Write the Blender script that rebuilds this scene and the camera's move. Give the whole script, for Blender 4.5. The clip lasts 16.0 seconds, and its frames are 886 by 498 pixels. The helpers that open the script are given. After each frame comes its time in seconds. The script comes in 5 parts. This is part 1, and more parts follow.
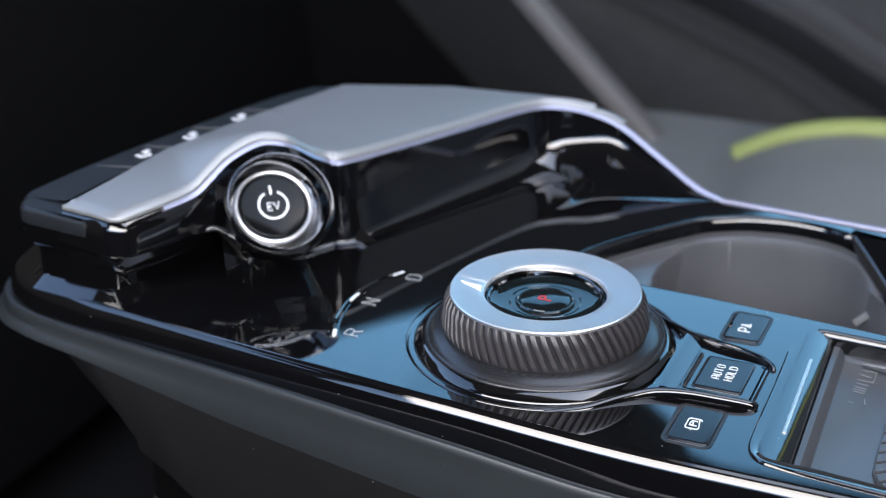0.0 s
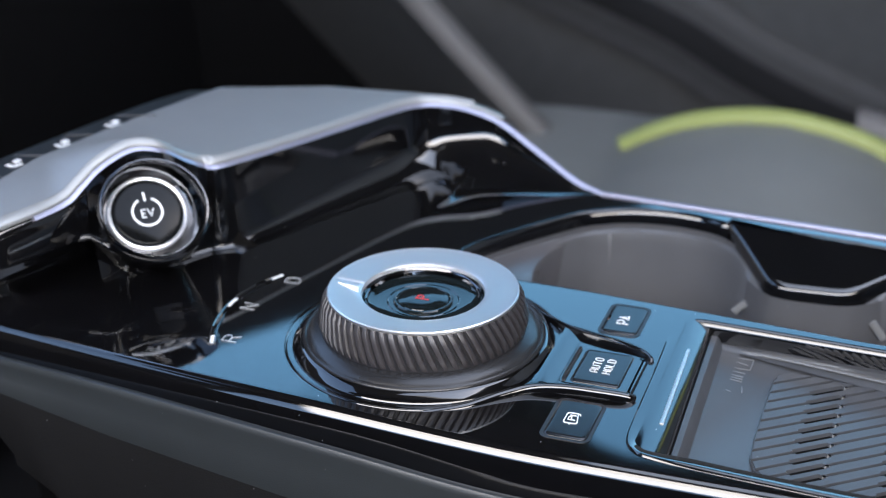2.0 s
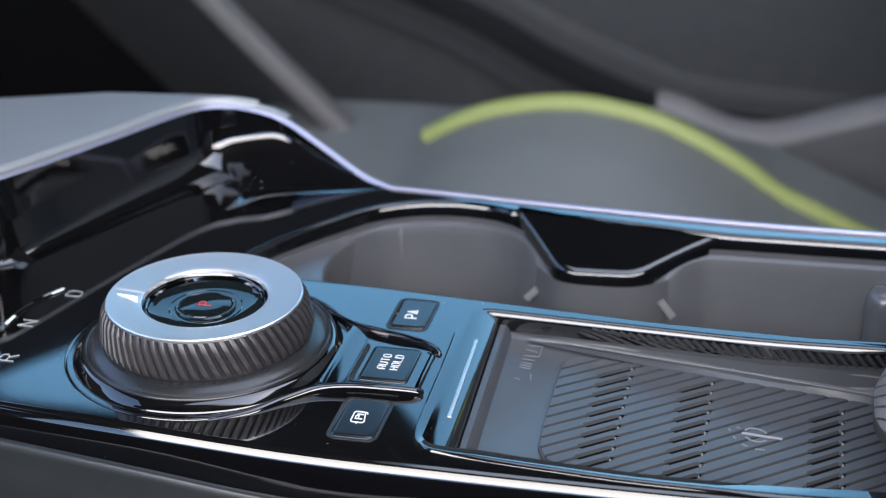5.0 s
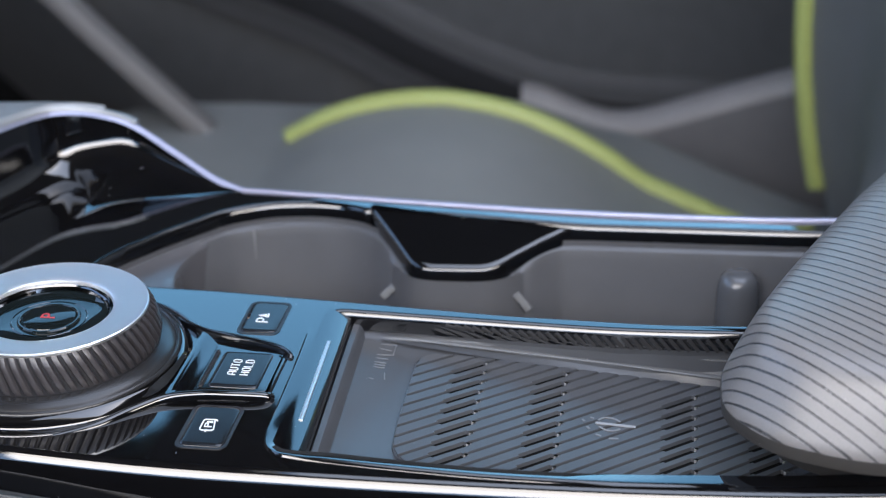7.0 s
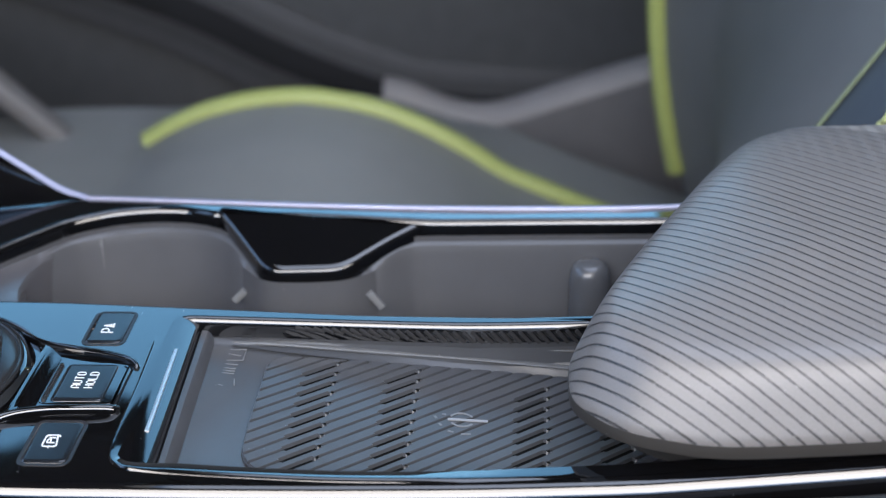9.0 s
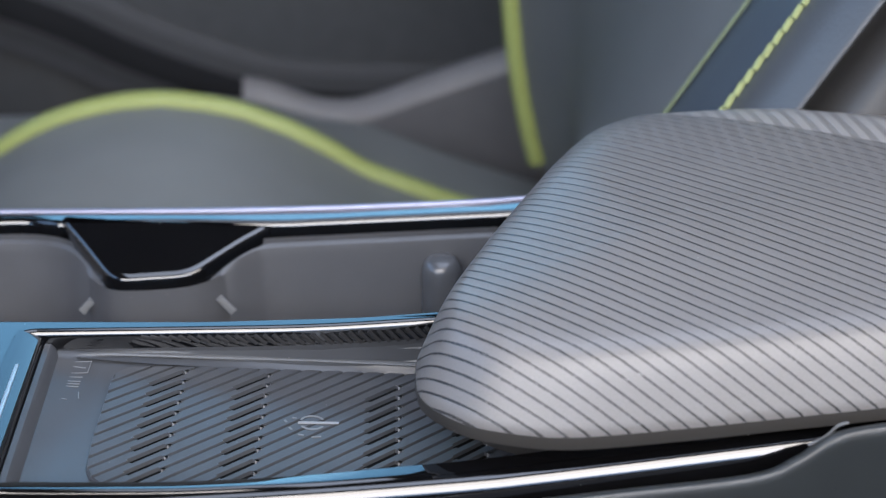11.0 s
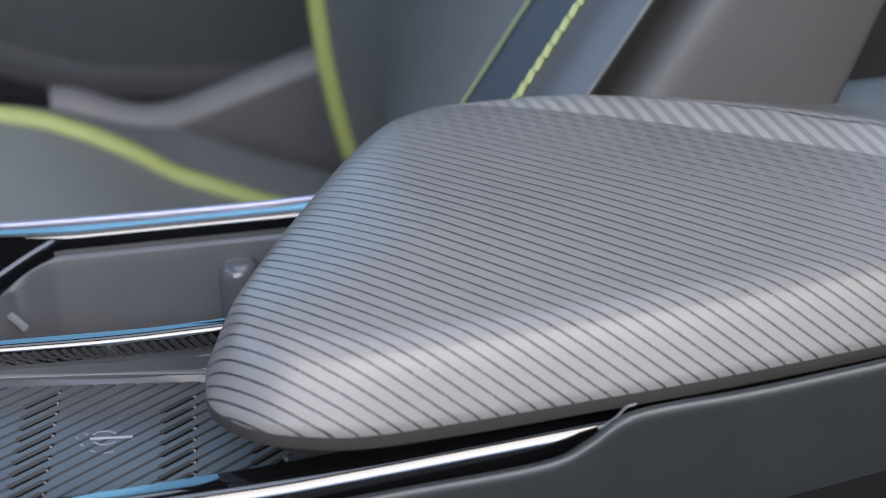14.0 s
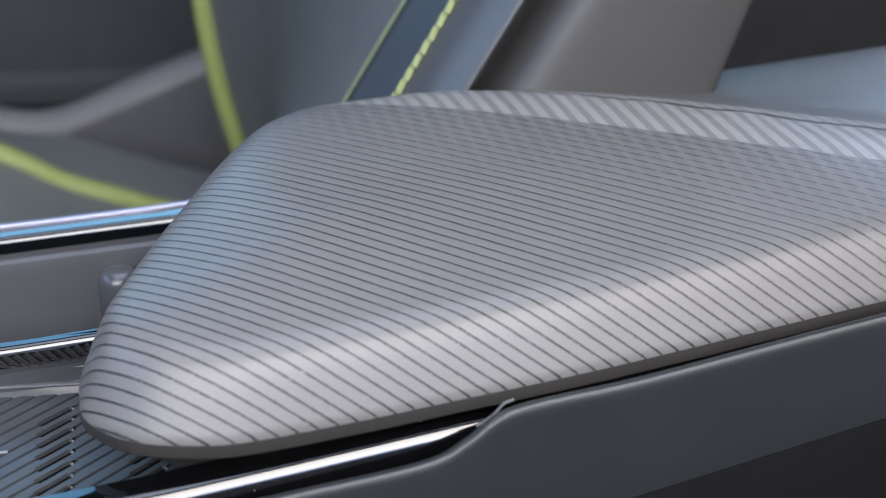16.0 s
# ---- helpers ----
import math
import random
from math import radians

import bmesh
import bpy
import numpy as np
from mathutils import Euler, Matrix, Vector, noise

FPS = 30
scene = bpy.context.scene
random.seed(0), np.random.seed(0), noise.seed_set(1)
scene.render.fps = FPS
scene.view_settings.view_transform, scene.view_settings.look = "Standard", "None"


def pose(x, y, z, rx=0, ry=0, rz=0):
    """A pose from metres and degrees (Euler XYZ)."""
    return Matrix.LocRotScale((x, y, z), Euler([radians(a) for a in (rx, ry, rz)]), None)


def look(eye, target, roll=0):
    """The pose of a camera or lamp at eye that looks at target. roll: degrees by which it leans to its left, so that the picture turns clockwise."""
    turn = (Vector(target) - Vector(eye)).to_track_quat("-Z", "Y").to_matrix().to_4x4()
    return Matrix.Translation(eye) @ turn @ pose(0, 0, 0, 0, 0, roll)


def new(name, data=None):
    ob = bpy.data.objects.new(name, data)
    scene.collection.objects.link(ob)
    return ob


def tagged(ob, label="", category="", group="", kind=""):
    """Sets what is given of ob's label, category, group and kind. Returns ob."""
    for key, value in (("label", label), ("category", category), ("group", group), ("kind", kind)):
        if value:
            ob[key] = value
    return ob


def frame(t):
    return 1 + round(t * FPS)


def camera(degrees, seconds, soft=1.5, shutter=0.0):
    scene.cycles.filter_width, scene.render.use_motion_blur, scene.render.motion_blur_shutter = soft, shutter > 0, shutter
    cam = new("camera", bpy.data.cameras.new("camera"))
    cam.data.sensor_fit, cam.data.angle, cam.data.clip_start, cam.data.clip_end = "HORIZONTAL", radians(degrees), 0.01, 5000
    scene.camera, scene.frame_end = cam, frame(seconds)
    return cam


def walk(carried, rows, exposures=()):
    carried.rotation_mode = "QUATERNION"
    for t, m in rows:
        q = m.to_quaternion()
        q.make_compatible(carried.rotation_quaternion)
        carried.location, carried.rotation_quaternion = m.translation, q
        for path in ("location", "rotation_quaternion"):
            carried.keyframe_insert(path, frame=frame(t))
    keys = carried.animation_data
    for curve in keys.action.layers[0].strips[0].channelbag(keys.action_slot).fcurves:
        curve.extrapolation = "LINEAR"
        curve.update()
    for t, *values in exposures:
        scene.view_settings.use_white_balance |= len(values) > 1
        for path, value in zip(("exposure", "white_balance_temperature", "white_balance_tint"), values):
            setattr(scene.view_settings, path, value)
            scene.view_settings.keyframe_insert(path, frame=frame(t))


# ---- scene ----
FOV = 31.63
cam = camera(FOV, 16.0, soft=1.1)
ROWS = [
    (0.0, 0.1574, -0.4415, 0.2493, 23.79, -24.71, -0.46),
    (0.5, 0.1593, -0.4401, 0.2493, 22.90, -24.74, -0.48),
    (1.0, 0.1614, -0.4385, 0.2493, 22.00, -24.78, -0.53),
    (1.5, 0.1634, -0.4367, 0.2492, 21.05, -24.82, -0.61),
    (2.0, 0.1658, -0.4349, 0.2492, 20.04, -24.87, -0.68),
    (2.5, 0.1680, -0.4331, 0.2488, 18.97, -24.90, -0.73),
    (3.0, 0.1703, -0.4313, 0.2485, 17.90, -24.94, -0.79),
    (3.5, 0.1725, -0.4295, 0.2480, 16.77, -24.98, -0.87),
    (4.0, 0.1754, -0.4277, 0.2476, 15.67, -25.02, -0.93),
    (6.5, 0.1893, -0.4193, 0.2462, 9.95, -25.30, -1.25),
    (7.0, 0.1924, -0.4177, 0.2456, 8.83, -25.34, -1.31),
    (7.5, 0.1956, -0.4162, 0.2453, 7.70, -25.40, -1.41),
    (8.0, 0.1987, -0.4148, 0.2452, 6.54, -25.49, -1.49),
    (8.5, 0.2013, -0.4135, 0.2452, 5.33, -25.58, -1.56),
    (9.0, 0.2042, -0.4124, 0.2451, 4.14, -25.67, -1.60),
    (9.5, 0.2070, -0.4113, 0.2447, 2.94, -25.73, -1.65),
    (12.0, 0.2222, -0.4065, 0.2433, -2.80, -26.10, -1.94),
    (12.5, 0.2250, -0.4061, 0.2428, -3.82, -26.12, -1.99),
    (13.0, 0.2280, -0.4056, 0.2423, -4.84, -26.16, -2.05),
    (13.5, 0.2310, -0.4051, 0.2419, -5.88, -26.22, -2.11),
    (14.0, 0.2340, -0.4046, 0.2417, -6.87, -26.31, -2.18),
    (14.5, 0.2371, -0.4040, 0.2415, -7.80, -26.39, -2.25),
    (15.0, 0.2401, -0.4037, 0.2413, -8.72, -26.46, -2.34),
    (15.5, 0.2429, -0.4035, 0.2410, -9.61, -26.52, -2.41),
    (16.0, 0.2454, -0.4033, 0.2409, -10.42, -26.59, -2.46),
]


def eye_pose(x, y, z, yaw, pitch, roll):
    a, b = radians(yaw), radians(pitch)
    return look((x, y, z), (x - math.sin(a) * math.cos(b), y + math.cos(a) * math.cos(b), z + math.sin(b)), roll)


walk(cam, [(t, eye_pose(*r)) for t, *r in ROWS])
cam.data.dof.use_dof = True
cam.data.dof.focus_distance = 0.482
cam.data.dof.aperture_fstop = 10.8

# ---- light ----
SUN_EL, SUN_AZ = 36.0, 90.0
world = bpy.data.worlds.new("sky")
scene.world = world
world.use_nodes = True
wn = world.node_tree
sky = wn.nodes.new("ShaderNodeTexSky")
sky.sky_type = "NISHITA"
sky.sun_disc = False
sky.sun_elevation, sky.sun_rotation = radians(SUN_EL), radians(SUN_AZ)
wn.nodes["Background"].inputs[1].default_value = 0.15
wn.links.new(sky.outputs[0], wn.nodes["Background"].inputs[0])
sun_lamp = bpy.data.lights.new("sun", "SUN")
sun_lamp.energy, sun_lamp.angle, sun_lamp.color = 3.0, radians(0.6), (1.0, 0.95, 0.88)
sun = new("sun", sun_lamp)
sa, se = radians(SUN_AZ), radians(SUN_EL)
sun.matrix_world = look((math.sin(sa) * math.cos(se) * 9, math.cos(sa) * math.cos(se) * 9, math.sin(se) * 9), (0, 0, 0))
scene.view_settings.exposure = 2.62


def window_lamp(name, where, target, w, h, power, colour):
    """An area lamp for sky light at an opening of the cabin."""
    d = bpy.data.lights.new(name, "AREA")
    d.shape, d.size, d.size_y, d.energy, d.color = "RECTANGLE", w, h, power, colour
    ob = new(name, d)
    ob.matrix_world = look(where, target)
    return ob


# overhead fill added to brighten seats and console; its roof opening is assumed
window_lamp("fill_overhead", (0.28, -0.02, 0.80), (0.28, -0.02, 0.0), 0.75, 0.80, 0.55, (1.0, 0.97, 0.94))
window_lamp("daylight_driver_window", (0.33, -0.71, 0.515), (0.30, 0.1, 0.05), 1.70, 0.32, 3.25, (1.0, 0.945, 0.925))

# ---- materials ----


def mat(name, colour, rough=0.5, metal=0.0, coat=0.0, vary=0.12, vscale=60.0, bump=0.0, bscale=900.0, spec=0.5, rvary=0.0):
    m = bpy.data.materials.new(name)
    m.use_nodes = True
    nt = m.node_tree
    p = nt.nodes["Principled BSDF"]
    p.inputs["Roughness"].default_value = rough
    p.inputs["Metallic"].default_value = metal
    p.inputs["Coat Weight"].default_value = coat
    p.inputs["Coat Roughness"].default_value = 0.03
    p.inputs["Specular IOR Level"].default_value = spec
    tc = nt.nodes.new("ShaderNodeTexCoord")
    no = nt.nodes.new("ShaderNodeTexNoise")
    no.inputs["Scale"].default_value, no.inputs["Detail"].default_value = vscale, 5.0
    nt.links.new(tc.outputs["Object"], no.inputs["Vector"])
    ramp = nt.nodes.new("ShaderNodeMixRGB")
    lo = [max(0.0, c * (1 - vary)) for c in colour]
    hi = [min(1.0, c * (1 + vary)) for c in colour]
    ramp.inputs[1].default_value, ramp.inputs[2].default_value = (*lo, 1), (*hi, 1)
    nt.links.new(no.outputs[0], ramp.inputs[0])
    nt.links.new(ramp.outputs[0], p.inputs["Base Color"])
    if rvary:
        mr = nt.nodes.new("ShaderNodeMapRange")
        mr.inputs[3].default_value, mr.inputs[4].default_value = max(0.0, rough - rvary), rough + rvary
        nt.links.new(no.outputs[0], mr.inputs[0])
        nt.links.new(mr.outputs[0], p.inputs["Roughness"])
    if bump:
        fine = nt.nodes.new("ShaderNodeTexNoise")
        fine.inputs["Scale"].default_value, fine.inputs["Detail"].default_value = bscale, 3.0
        nt.links.new(tc.outputs["Object"], fine.inputs["Vector"])
        bp = nt.nodes.new("ShaderNodeBump")
        bp.inputs["Strength"].default_value, bp.inputs["Distance"].default_value = bump, 0.0004
        nt.links.new(fine.outputs[0], bp.inputs["Height"])
        nt.links.new(bp.outputs[0], p.inputs["Normal"])
    return m


def dusty(m, amount=0.6):
    """Fine light specks of dust over a material."""
    nt = m.node_tree
    p = nt.nodes["Principled BSDF"]
    tc = nt.nodes.new("ShaderNodeTexCoord")
    vo = nt.nodes.new("ShaderNodeTexVoronoi")
    vo.inputs["Scale"].default_value = 230.0
    nt.links.new(tc.outputs["Object"], vo.inputs["Vector"])
    lt = nt.nodes.new("ShaderNodeMath")
    lt.operation = "LESS_THAN"
    lt.inputs[1].default_value = 0.045
    nt.links.new(vo.outputs["Distance"], lt.inputs[0])
    sep = nt.nodes.new("ShaderNodeSeparateColor")
    nt.links.new(vo.outputs["Color"], sep.inputs[0])
    gt = nt.nodes.new("ShaderNodeMath")
    gt.operation = "GREATER_THAN"
    gt.inputs[1].default_value = 0.72
    nt.links.new(sep.outputs[0], gt.inputs[0])
    mul = nt.nodes.new("ShaderNodeMath")
    mul.operation = "MULTIPLY"
    nt.links.new(lt.outputs[0], mul.inputs[0])
    nt.links.new(gt.outputs[0], mul.inputs[1])
    am = nt.nodes.new("ShaderNodeMath")
    am.operation = "MULTIPLY"
    am.inputs[1].default_value = amount
    nt.links.new(mul.outputs[0], am.inputs[0])
    old = p.inputs["Base Color"].links[0].from_socket
    mix = nt.nodes.new("ShaderNodeMixRGB")
    mix.inputs[2].default_value = (0.5, 0.5, 0.5, 1)
    nt.links.new(am.outputs[0], mix.inputs[0])
    nt.links.new(old, mix.inputs[1])
    nt.links.new(mix.outputs[0], p.inputs["Base Color"])
    return m


PIANO = dusty(mat("piano_black_lacquer", (0.003, 0.003, 0.0035), 0.035, coat=1.0, vary=0.3, rvary=0.015), 0.85)
SATIN = mat("satin_silver_paint", (0.29, 0.298, 0.30), 0.44, metal=0.6, vary=0.05, bump=0.05, bscale=2500)
SMOKE = mat("smoked_chrome", (0.13, 0.13, 0.135), 0.07, metal=1.0, vary=0.03)
BRUSHED = mat("brushed_aluminium", (0.93, 0.94, 0.95), 0.42, metal=1.0, vary=0.04)
LAVENDER = mat("polished_silver_edge", (0.34, 0.34, 0.43), 0.33, metal=0.7, vary=0.04)
GREYSIDE = dusty(mat("grey_satin_plastic", (0.0205, 0.024, 0.026), 0.36, vary=0.15, bump=0.12, bscale=2200), 0.15)
LOWSIDE = dusty(mat("dark_grained_plastic", (0.0095, 0.0095, 0.010), 0.55, vary=0.2, bump=0.3, bscale=1500, spec=0.18), 0.25)
RIBBED = mat("charcoal_rubber_grip", (0.038, 0.035, 0.037), 0.34, vary=0.15, bump=0.1)
STEP = mat("dark_satin_ring", (0.015, 0.015, 0.016), 0.27, vary=0.15, bump=0.04)
COLLAR = mat("black_satin_collar", (0.018, 0.018, 0.02), 0.3, vary=0.2)
KEY = dusty(mat("black_key_cap", (0.010, 0.012, 0.015), 0.13, vary=0.2, bump=0.05, bscale=3000), 0.2)
WHITE = mat("white_print", (0.78, 0.79, 0.8), 0.4, vary=0.04)
COPPER = mat("unlit_copper_lamp", (0.36, 0.25, 0.21), 0.4, vary=0.05)
PRINT = mat("grey_white_print", (0.46, 0.47, 0.48), 0.45, vary=0.05)
RED = mat("red_print", (0.42, 0.035, 0.035), 0.4, vary=0.05)
FACE = mat("black_button_face", (0.004, 0.0045, 0.005), 0.10, vary=0.2, spec=0.16)
GLASS = mat("dark_display_glass", (0.006, 0.009, 0.010), 0.03, coat=0.0, vary=0.2)
CUP = dusty(mat("warm_grey_moulded_plastic", (0.069, 0.070, 0.075), 0.33, vary=0.12, bump=0.08, bscale=1500), 0.2)
POST = mat("glossy_grey_moulding", (0.066, 0.069, 0.075), 0.24, vary=0.12, spec=0.6)
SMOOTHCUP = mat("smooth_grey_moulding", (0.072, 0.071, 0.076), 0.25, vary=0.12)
MAT = dusty(mat("grey_charging_mat", (0.055, 0.058, 0.064), 0.31, vary=0.12, bump=0.1, bscale=2500), 0.25)
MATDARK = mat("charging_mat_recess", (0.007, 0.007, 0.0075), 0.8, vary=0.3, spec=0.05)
TICK = mat("pale_moulding_edge", (0.24, 0.245, 0.25), 0.35, vary=0.05)
RIDGE = mat("smooth_rubber_ridge", (0.10, 0.102, 0.105), 0.2, vary=0.1)
EMBOSS = mat("grey_embossed_mark", (0.16, 0.165, 0.17), 0.35, vary=0.05)
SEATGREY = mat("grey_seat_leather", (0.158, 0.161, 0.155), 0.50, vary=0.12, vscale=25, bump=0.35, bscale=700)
# the cushion's grey leather again, darkened to put shade on the backrest
SEATBACK = mat("shaded_grey_seat_leather", (0.096, 0.099, 0.099), 0.50, vary=0.12, vscale=25, bump=0.35, bscale=700)
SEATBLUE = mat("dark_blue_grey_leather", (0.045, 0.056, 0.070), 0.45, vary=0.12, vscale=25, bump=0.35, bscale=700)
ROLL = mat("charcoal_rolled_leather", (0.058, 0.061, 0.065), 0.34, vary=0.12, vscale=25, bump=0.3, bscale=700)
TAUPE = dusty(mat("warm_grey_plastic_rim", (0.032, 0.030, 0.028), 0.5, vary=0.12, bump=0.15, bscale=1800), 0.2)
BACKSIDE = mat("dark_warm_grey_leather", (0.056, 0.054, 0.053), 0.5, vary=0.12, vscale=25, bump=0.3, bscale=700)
LIME = mat("lime_piping", (0.29, 0.325, 0.10), 0.45, vary=0.12, vscale=200)
LIMEDIM = mat("dull_lime_thread", (0.13, 0.16, 0.09), 0.6, vary=0.15, vscale=300)
LIMEPALE = mat("lime_thread", (0.26, 0.29, 0.12), 0.6, vary=0.15, vscale=300)
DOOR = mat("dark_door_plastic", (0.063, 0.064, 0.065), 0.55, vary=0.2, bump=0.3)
# two dark tones that paint the soft shade of the door's crease
SHADEOUTER = mat("door_shade_outer", (0.053, 0.053, 0.055), 0.6, vary=0.15)
SHADEMID = mat("door_shade_mid", (0.038, 0.038, 0.039), 0.7, vary=0.15)
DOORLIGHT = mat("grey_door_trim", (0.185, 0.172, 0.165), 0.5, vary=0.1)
# a darker copy of the door trim, for the shade below its roll
DOORSHADE = mat("shaded_door_trim", (0.125, 0.122, 0.122), 0.5, vary=0.1)
PILLAR = mat("light_grey_pillar_trim", (0.12, 0.115, 0.112), 0.6, vary=0.1)
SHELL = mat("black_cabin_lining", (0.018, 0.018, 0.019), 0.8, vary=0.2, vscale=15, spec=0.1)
ROOF = mat("black_headliner", (0.05, 0.05, 0.05), 0.9, vary=0.1, vscale=20)
CARPET = mat("black_carpet", (0.010, 0.010, 0.011), 0.95, vary=0.3, vscale=300, spec=0.05)
# near black and matt: the shade under the dash is in this colour
DASH = mat("shaded_dash_skin", (0.0055, 0.0055, 0.006), 0.8, vary=0.2, spec=0.05)
STRIP = mat("slate_key_strip", (0.013, 0.015, 0.017), 0.36, vary=0.15, bump=0.05, spec=0.35)
WALLRIB = mat("dark_ribbed_rubber", (0.014, 0.014, 0.015), 0.6, vary=0.2)
GROUND = mat("dusty_paving", (0.15, 0.125, 0.105), 0.9, vary=0.25, vscale=2)


def striped_leather():
    """Grey leatherette with fine dark grooves that run slantwise over the cushion."""
    m = mat("grooved_grey_leatherette", (0.139, 0.134, 0.132), 0.37, vary=0.10, vscale=40, spec=0.68)
    nt = m.node_tree
    p = nt.nodes["Principled BSDF"]
    tc = nt.nodes.new("ShaderNodeTexCoord")

    def op(kind, a, b=None):
        n = nt.nodes.new("ShaderNodeMath")
        n.operation = kind
        for i, v in enumerate((a, b)):
            if v is None:
                continue
            if isinstance(v, (int, float)):
                n.inputs[i].default_value = v
            else:
                nt.links.new(v, n.inputs[i])
        return n.outputs[0]

    dot = nt.nodes.new("ShaderNodeVectorMath")
    dot.operation = "DOT_PRODUCT"
    dot.inputs[1].default_value = (1.0, 1.065, 0.888)
    nt.links.new(tc.outputs["Object"], dot.inputs[0])
    wob = nt.nodes.new("ShaderNodeTexNoise")
    wob.inputs["Scale"].default_value = 1500.0
    nt.links.new(tc.outputs["Object"], wob.inputs["Vector"])
    xyz = nt.nodes.new("ShaderNodeSeparateXYZ")
    nt.links.new(tc.outputs["Object"], xyz.inputs[0])
    s = op("ADD", op("DIVIDE", dot.outputs["Value"], 0.00588), op("MULTIPLY", op("SUBTRACT", wob.outputs[0], 0.5), 0.13))
    d = op("ABSOLUTE", op("SUBTRACT", op("FRACT", s), 0.5))

    def soft_step(v, lo, hi, a=0.0, b=1.0):
        n = nt.nodes.new("ShaderNodeMapRange")
        n.interpolation_type = "SMOOTHSTEP"
        n.inputs[1].default_value, n.inputs[2].default_value = lo, hi
        n.inputs[3].default_value, n.inputs[4].default_value = a, b
        nt.links.new(v, n.inputs[0])
        return n.outputs[0]

    # the slanted grooves grow shallow towards the far side, where a coarser cross weave takes over
    past = op("ADD", op("MULTIPLY", op("SUBTRACT", xyz.outputs[0], 0.315), 0.532), op("MULTIPLY", op("SUBTRACT", xyz.outputs[1], 0.108), 0.8466))
    groove = op("MAXIMUM", soft_step(d, 0.070, 0.108), op("ADD", soft_step(past, -0.100, -0.012, 0.0, 0.30), soft_step(past, -0.001, 0.001, 0.0, 0.70)))
    e = op("ABSOLUTE", op("SUBTRACT", op("FRACT", op("DIVIDE", xyz.outputs[0], 0.0057)), 0.5))
    # towards the far side the grooves break up into dashes
    groove = op("MAXIMUM", groove, op("MULTIPLY", soft_step(e, 0.33, 0.43), soft_step(past, -0.060, -0.030, 0.0, 0.85)))
    weave = op("SUBTRACT", 1.0, op("MULTIPLY", soft_step(e, 0.30, 0.16), op("ADD", soft_step(past, -0.055, 0.002, 0.0, 0.19), soft_step(past, 0.0, 0.001, 0.0, 0.19))))
    weave = op("MAXIMUM", weave, soft_step(past, 0.047, 0.050))
    seam = soft_step(op("ABSOLUTE", op("SUBTRACT", past, 0.034)), 0.0008, 0.0022)
    line_height = op("MULTIPLY", op("MULTIPLY", groove, weave), seam)
    old = p.inputs["Base Color"].links[0].from_socket
    pores = nt.nodes.new("ShaderNodeTexNoise")
    pores.inputs["Scale"].default_value, pores.inputs["Detail"].default_value = 2600.0, 3.0
    nt.links.new(tc.outputs["Object"], pores.inputs["Vector"])
    fleck = nt.nodes.new("ShaderNodeMixRGB")
    fleck.blend_type, fleck.inputs[0].default_value = "MULTIPLY", 1.0
    shade = nt.nodes.new("ShaderNodeCombineColor")
    tone = soft_step(pores.outputs[0], 0.30, 0.70, 0.93, 1.06)
    for k in range(3):
        nt.links.new(tone, shade.inputs[k])
    nt.links.new(old, fleck.inputs[1])
    nt.links.new(shade.outputs[0], fleck.inputs[2])
    old = fleck.outputs[0]
    # a paler sewn panel past the crease on the far side
    two = nt.nodes.new("ShaderNodeMixRGB")
    two.inputs[2].default_value = (0.27, 0.26, 0.25, 1)
    nt.links.new(soft_step(past, 0.0, 0.0012), two.inputs[0])
    nt.links.new(old, two.inputs[1])
    rear = nt.nodes.new("ShaderNodeMixRGB")
    rear.inputs[2].default_value = (0.11, 0.11, 0.11, 1)
    nt.links.new(soft_step(past, 0.047, 0.050), rear.inputs[0])
    nt.links.new(two.outputs[0], rear.inputs[1])
    old = rear.outputs[0]
    mix = nt.nodes.new("ShaderNodeMixRGB")
    thread = nt.nodes.new("ShaderNodeTexNoise")
    thread.inputs["Scale"].default_value, thread.inputs["Detail"].default_value = 2400.0, 1.0
    nt.links.new(tc.outputs["Object"], thread.inputs["Vector"])
    dots = nt.nodes.new("ShaderNodeMixRGB")
    dots.inputs[1].default_value, dots.inputs[2].default_value = (0.018, 0.018, 0.020, 1), (0.15, 0.15, 0.15, 1)
    nt.links.new(soft_step(thread.outputs[0], 0.57, 0.70), dots.inputs[0])
    nt.links.new(dots.outputs[0], mix.inputs[1])
    nt.links.new(line_height, mix.inputs[0])
    nt.links.new(old, mix.inputs[2])
    nt.links.new(mix.outputs[0], p.inputs["Base Color"])
    grain = nt.nodes.new("ShaderNodeTexNoise")
    grain.inputs["Scale"].default_value, grain.inputs["Detail"].default_value = 2600.0, 2.0
    nt.links.new(tc.outputs["Object"], grain.inputs["Vector"])
    h = op("ADD", line_height, op("MULTIPLY", grain.outputs[0], 0.26))
    bp = nt.nodes.new("ShaderNodeBump")
    bp.inputs["Strength"].default_value, bp.inputs["Distance"].default_value = 0.6, 0.0005
    nt.links.new(h, bp.inputs["Height"])
    nt.links.new(bp.outputs[0], p.inputs["Normal"])
    return dusty(m, 0.5)


STRIPED = striped_leather()

# ---- shape helpers ----


def part(name, bm, material, parent=None, label="", smooth=True):
    me = bpy.data.meshes.new(name)
    bmesh.ops.recalc_face_normals(bm, faces=bm.faces)
    if smooth:
        for f in bm.faces:
            f.smooth = True
    bm.to_mesh(me)
    bm.free()
    me.materials.append(material)
    if smooth:
        me.set_sharp_from_angle(angle=radians(38))
    ob = new(name, me)
    ob.parent = parent
    if label:
        ob["label"] = label
    return ob


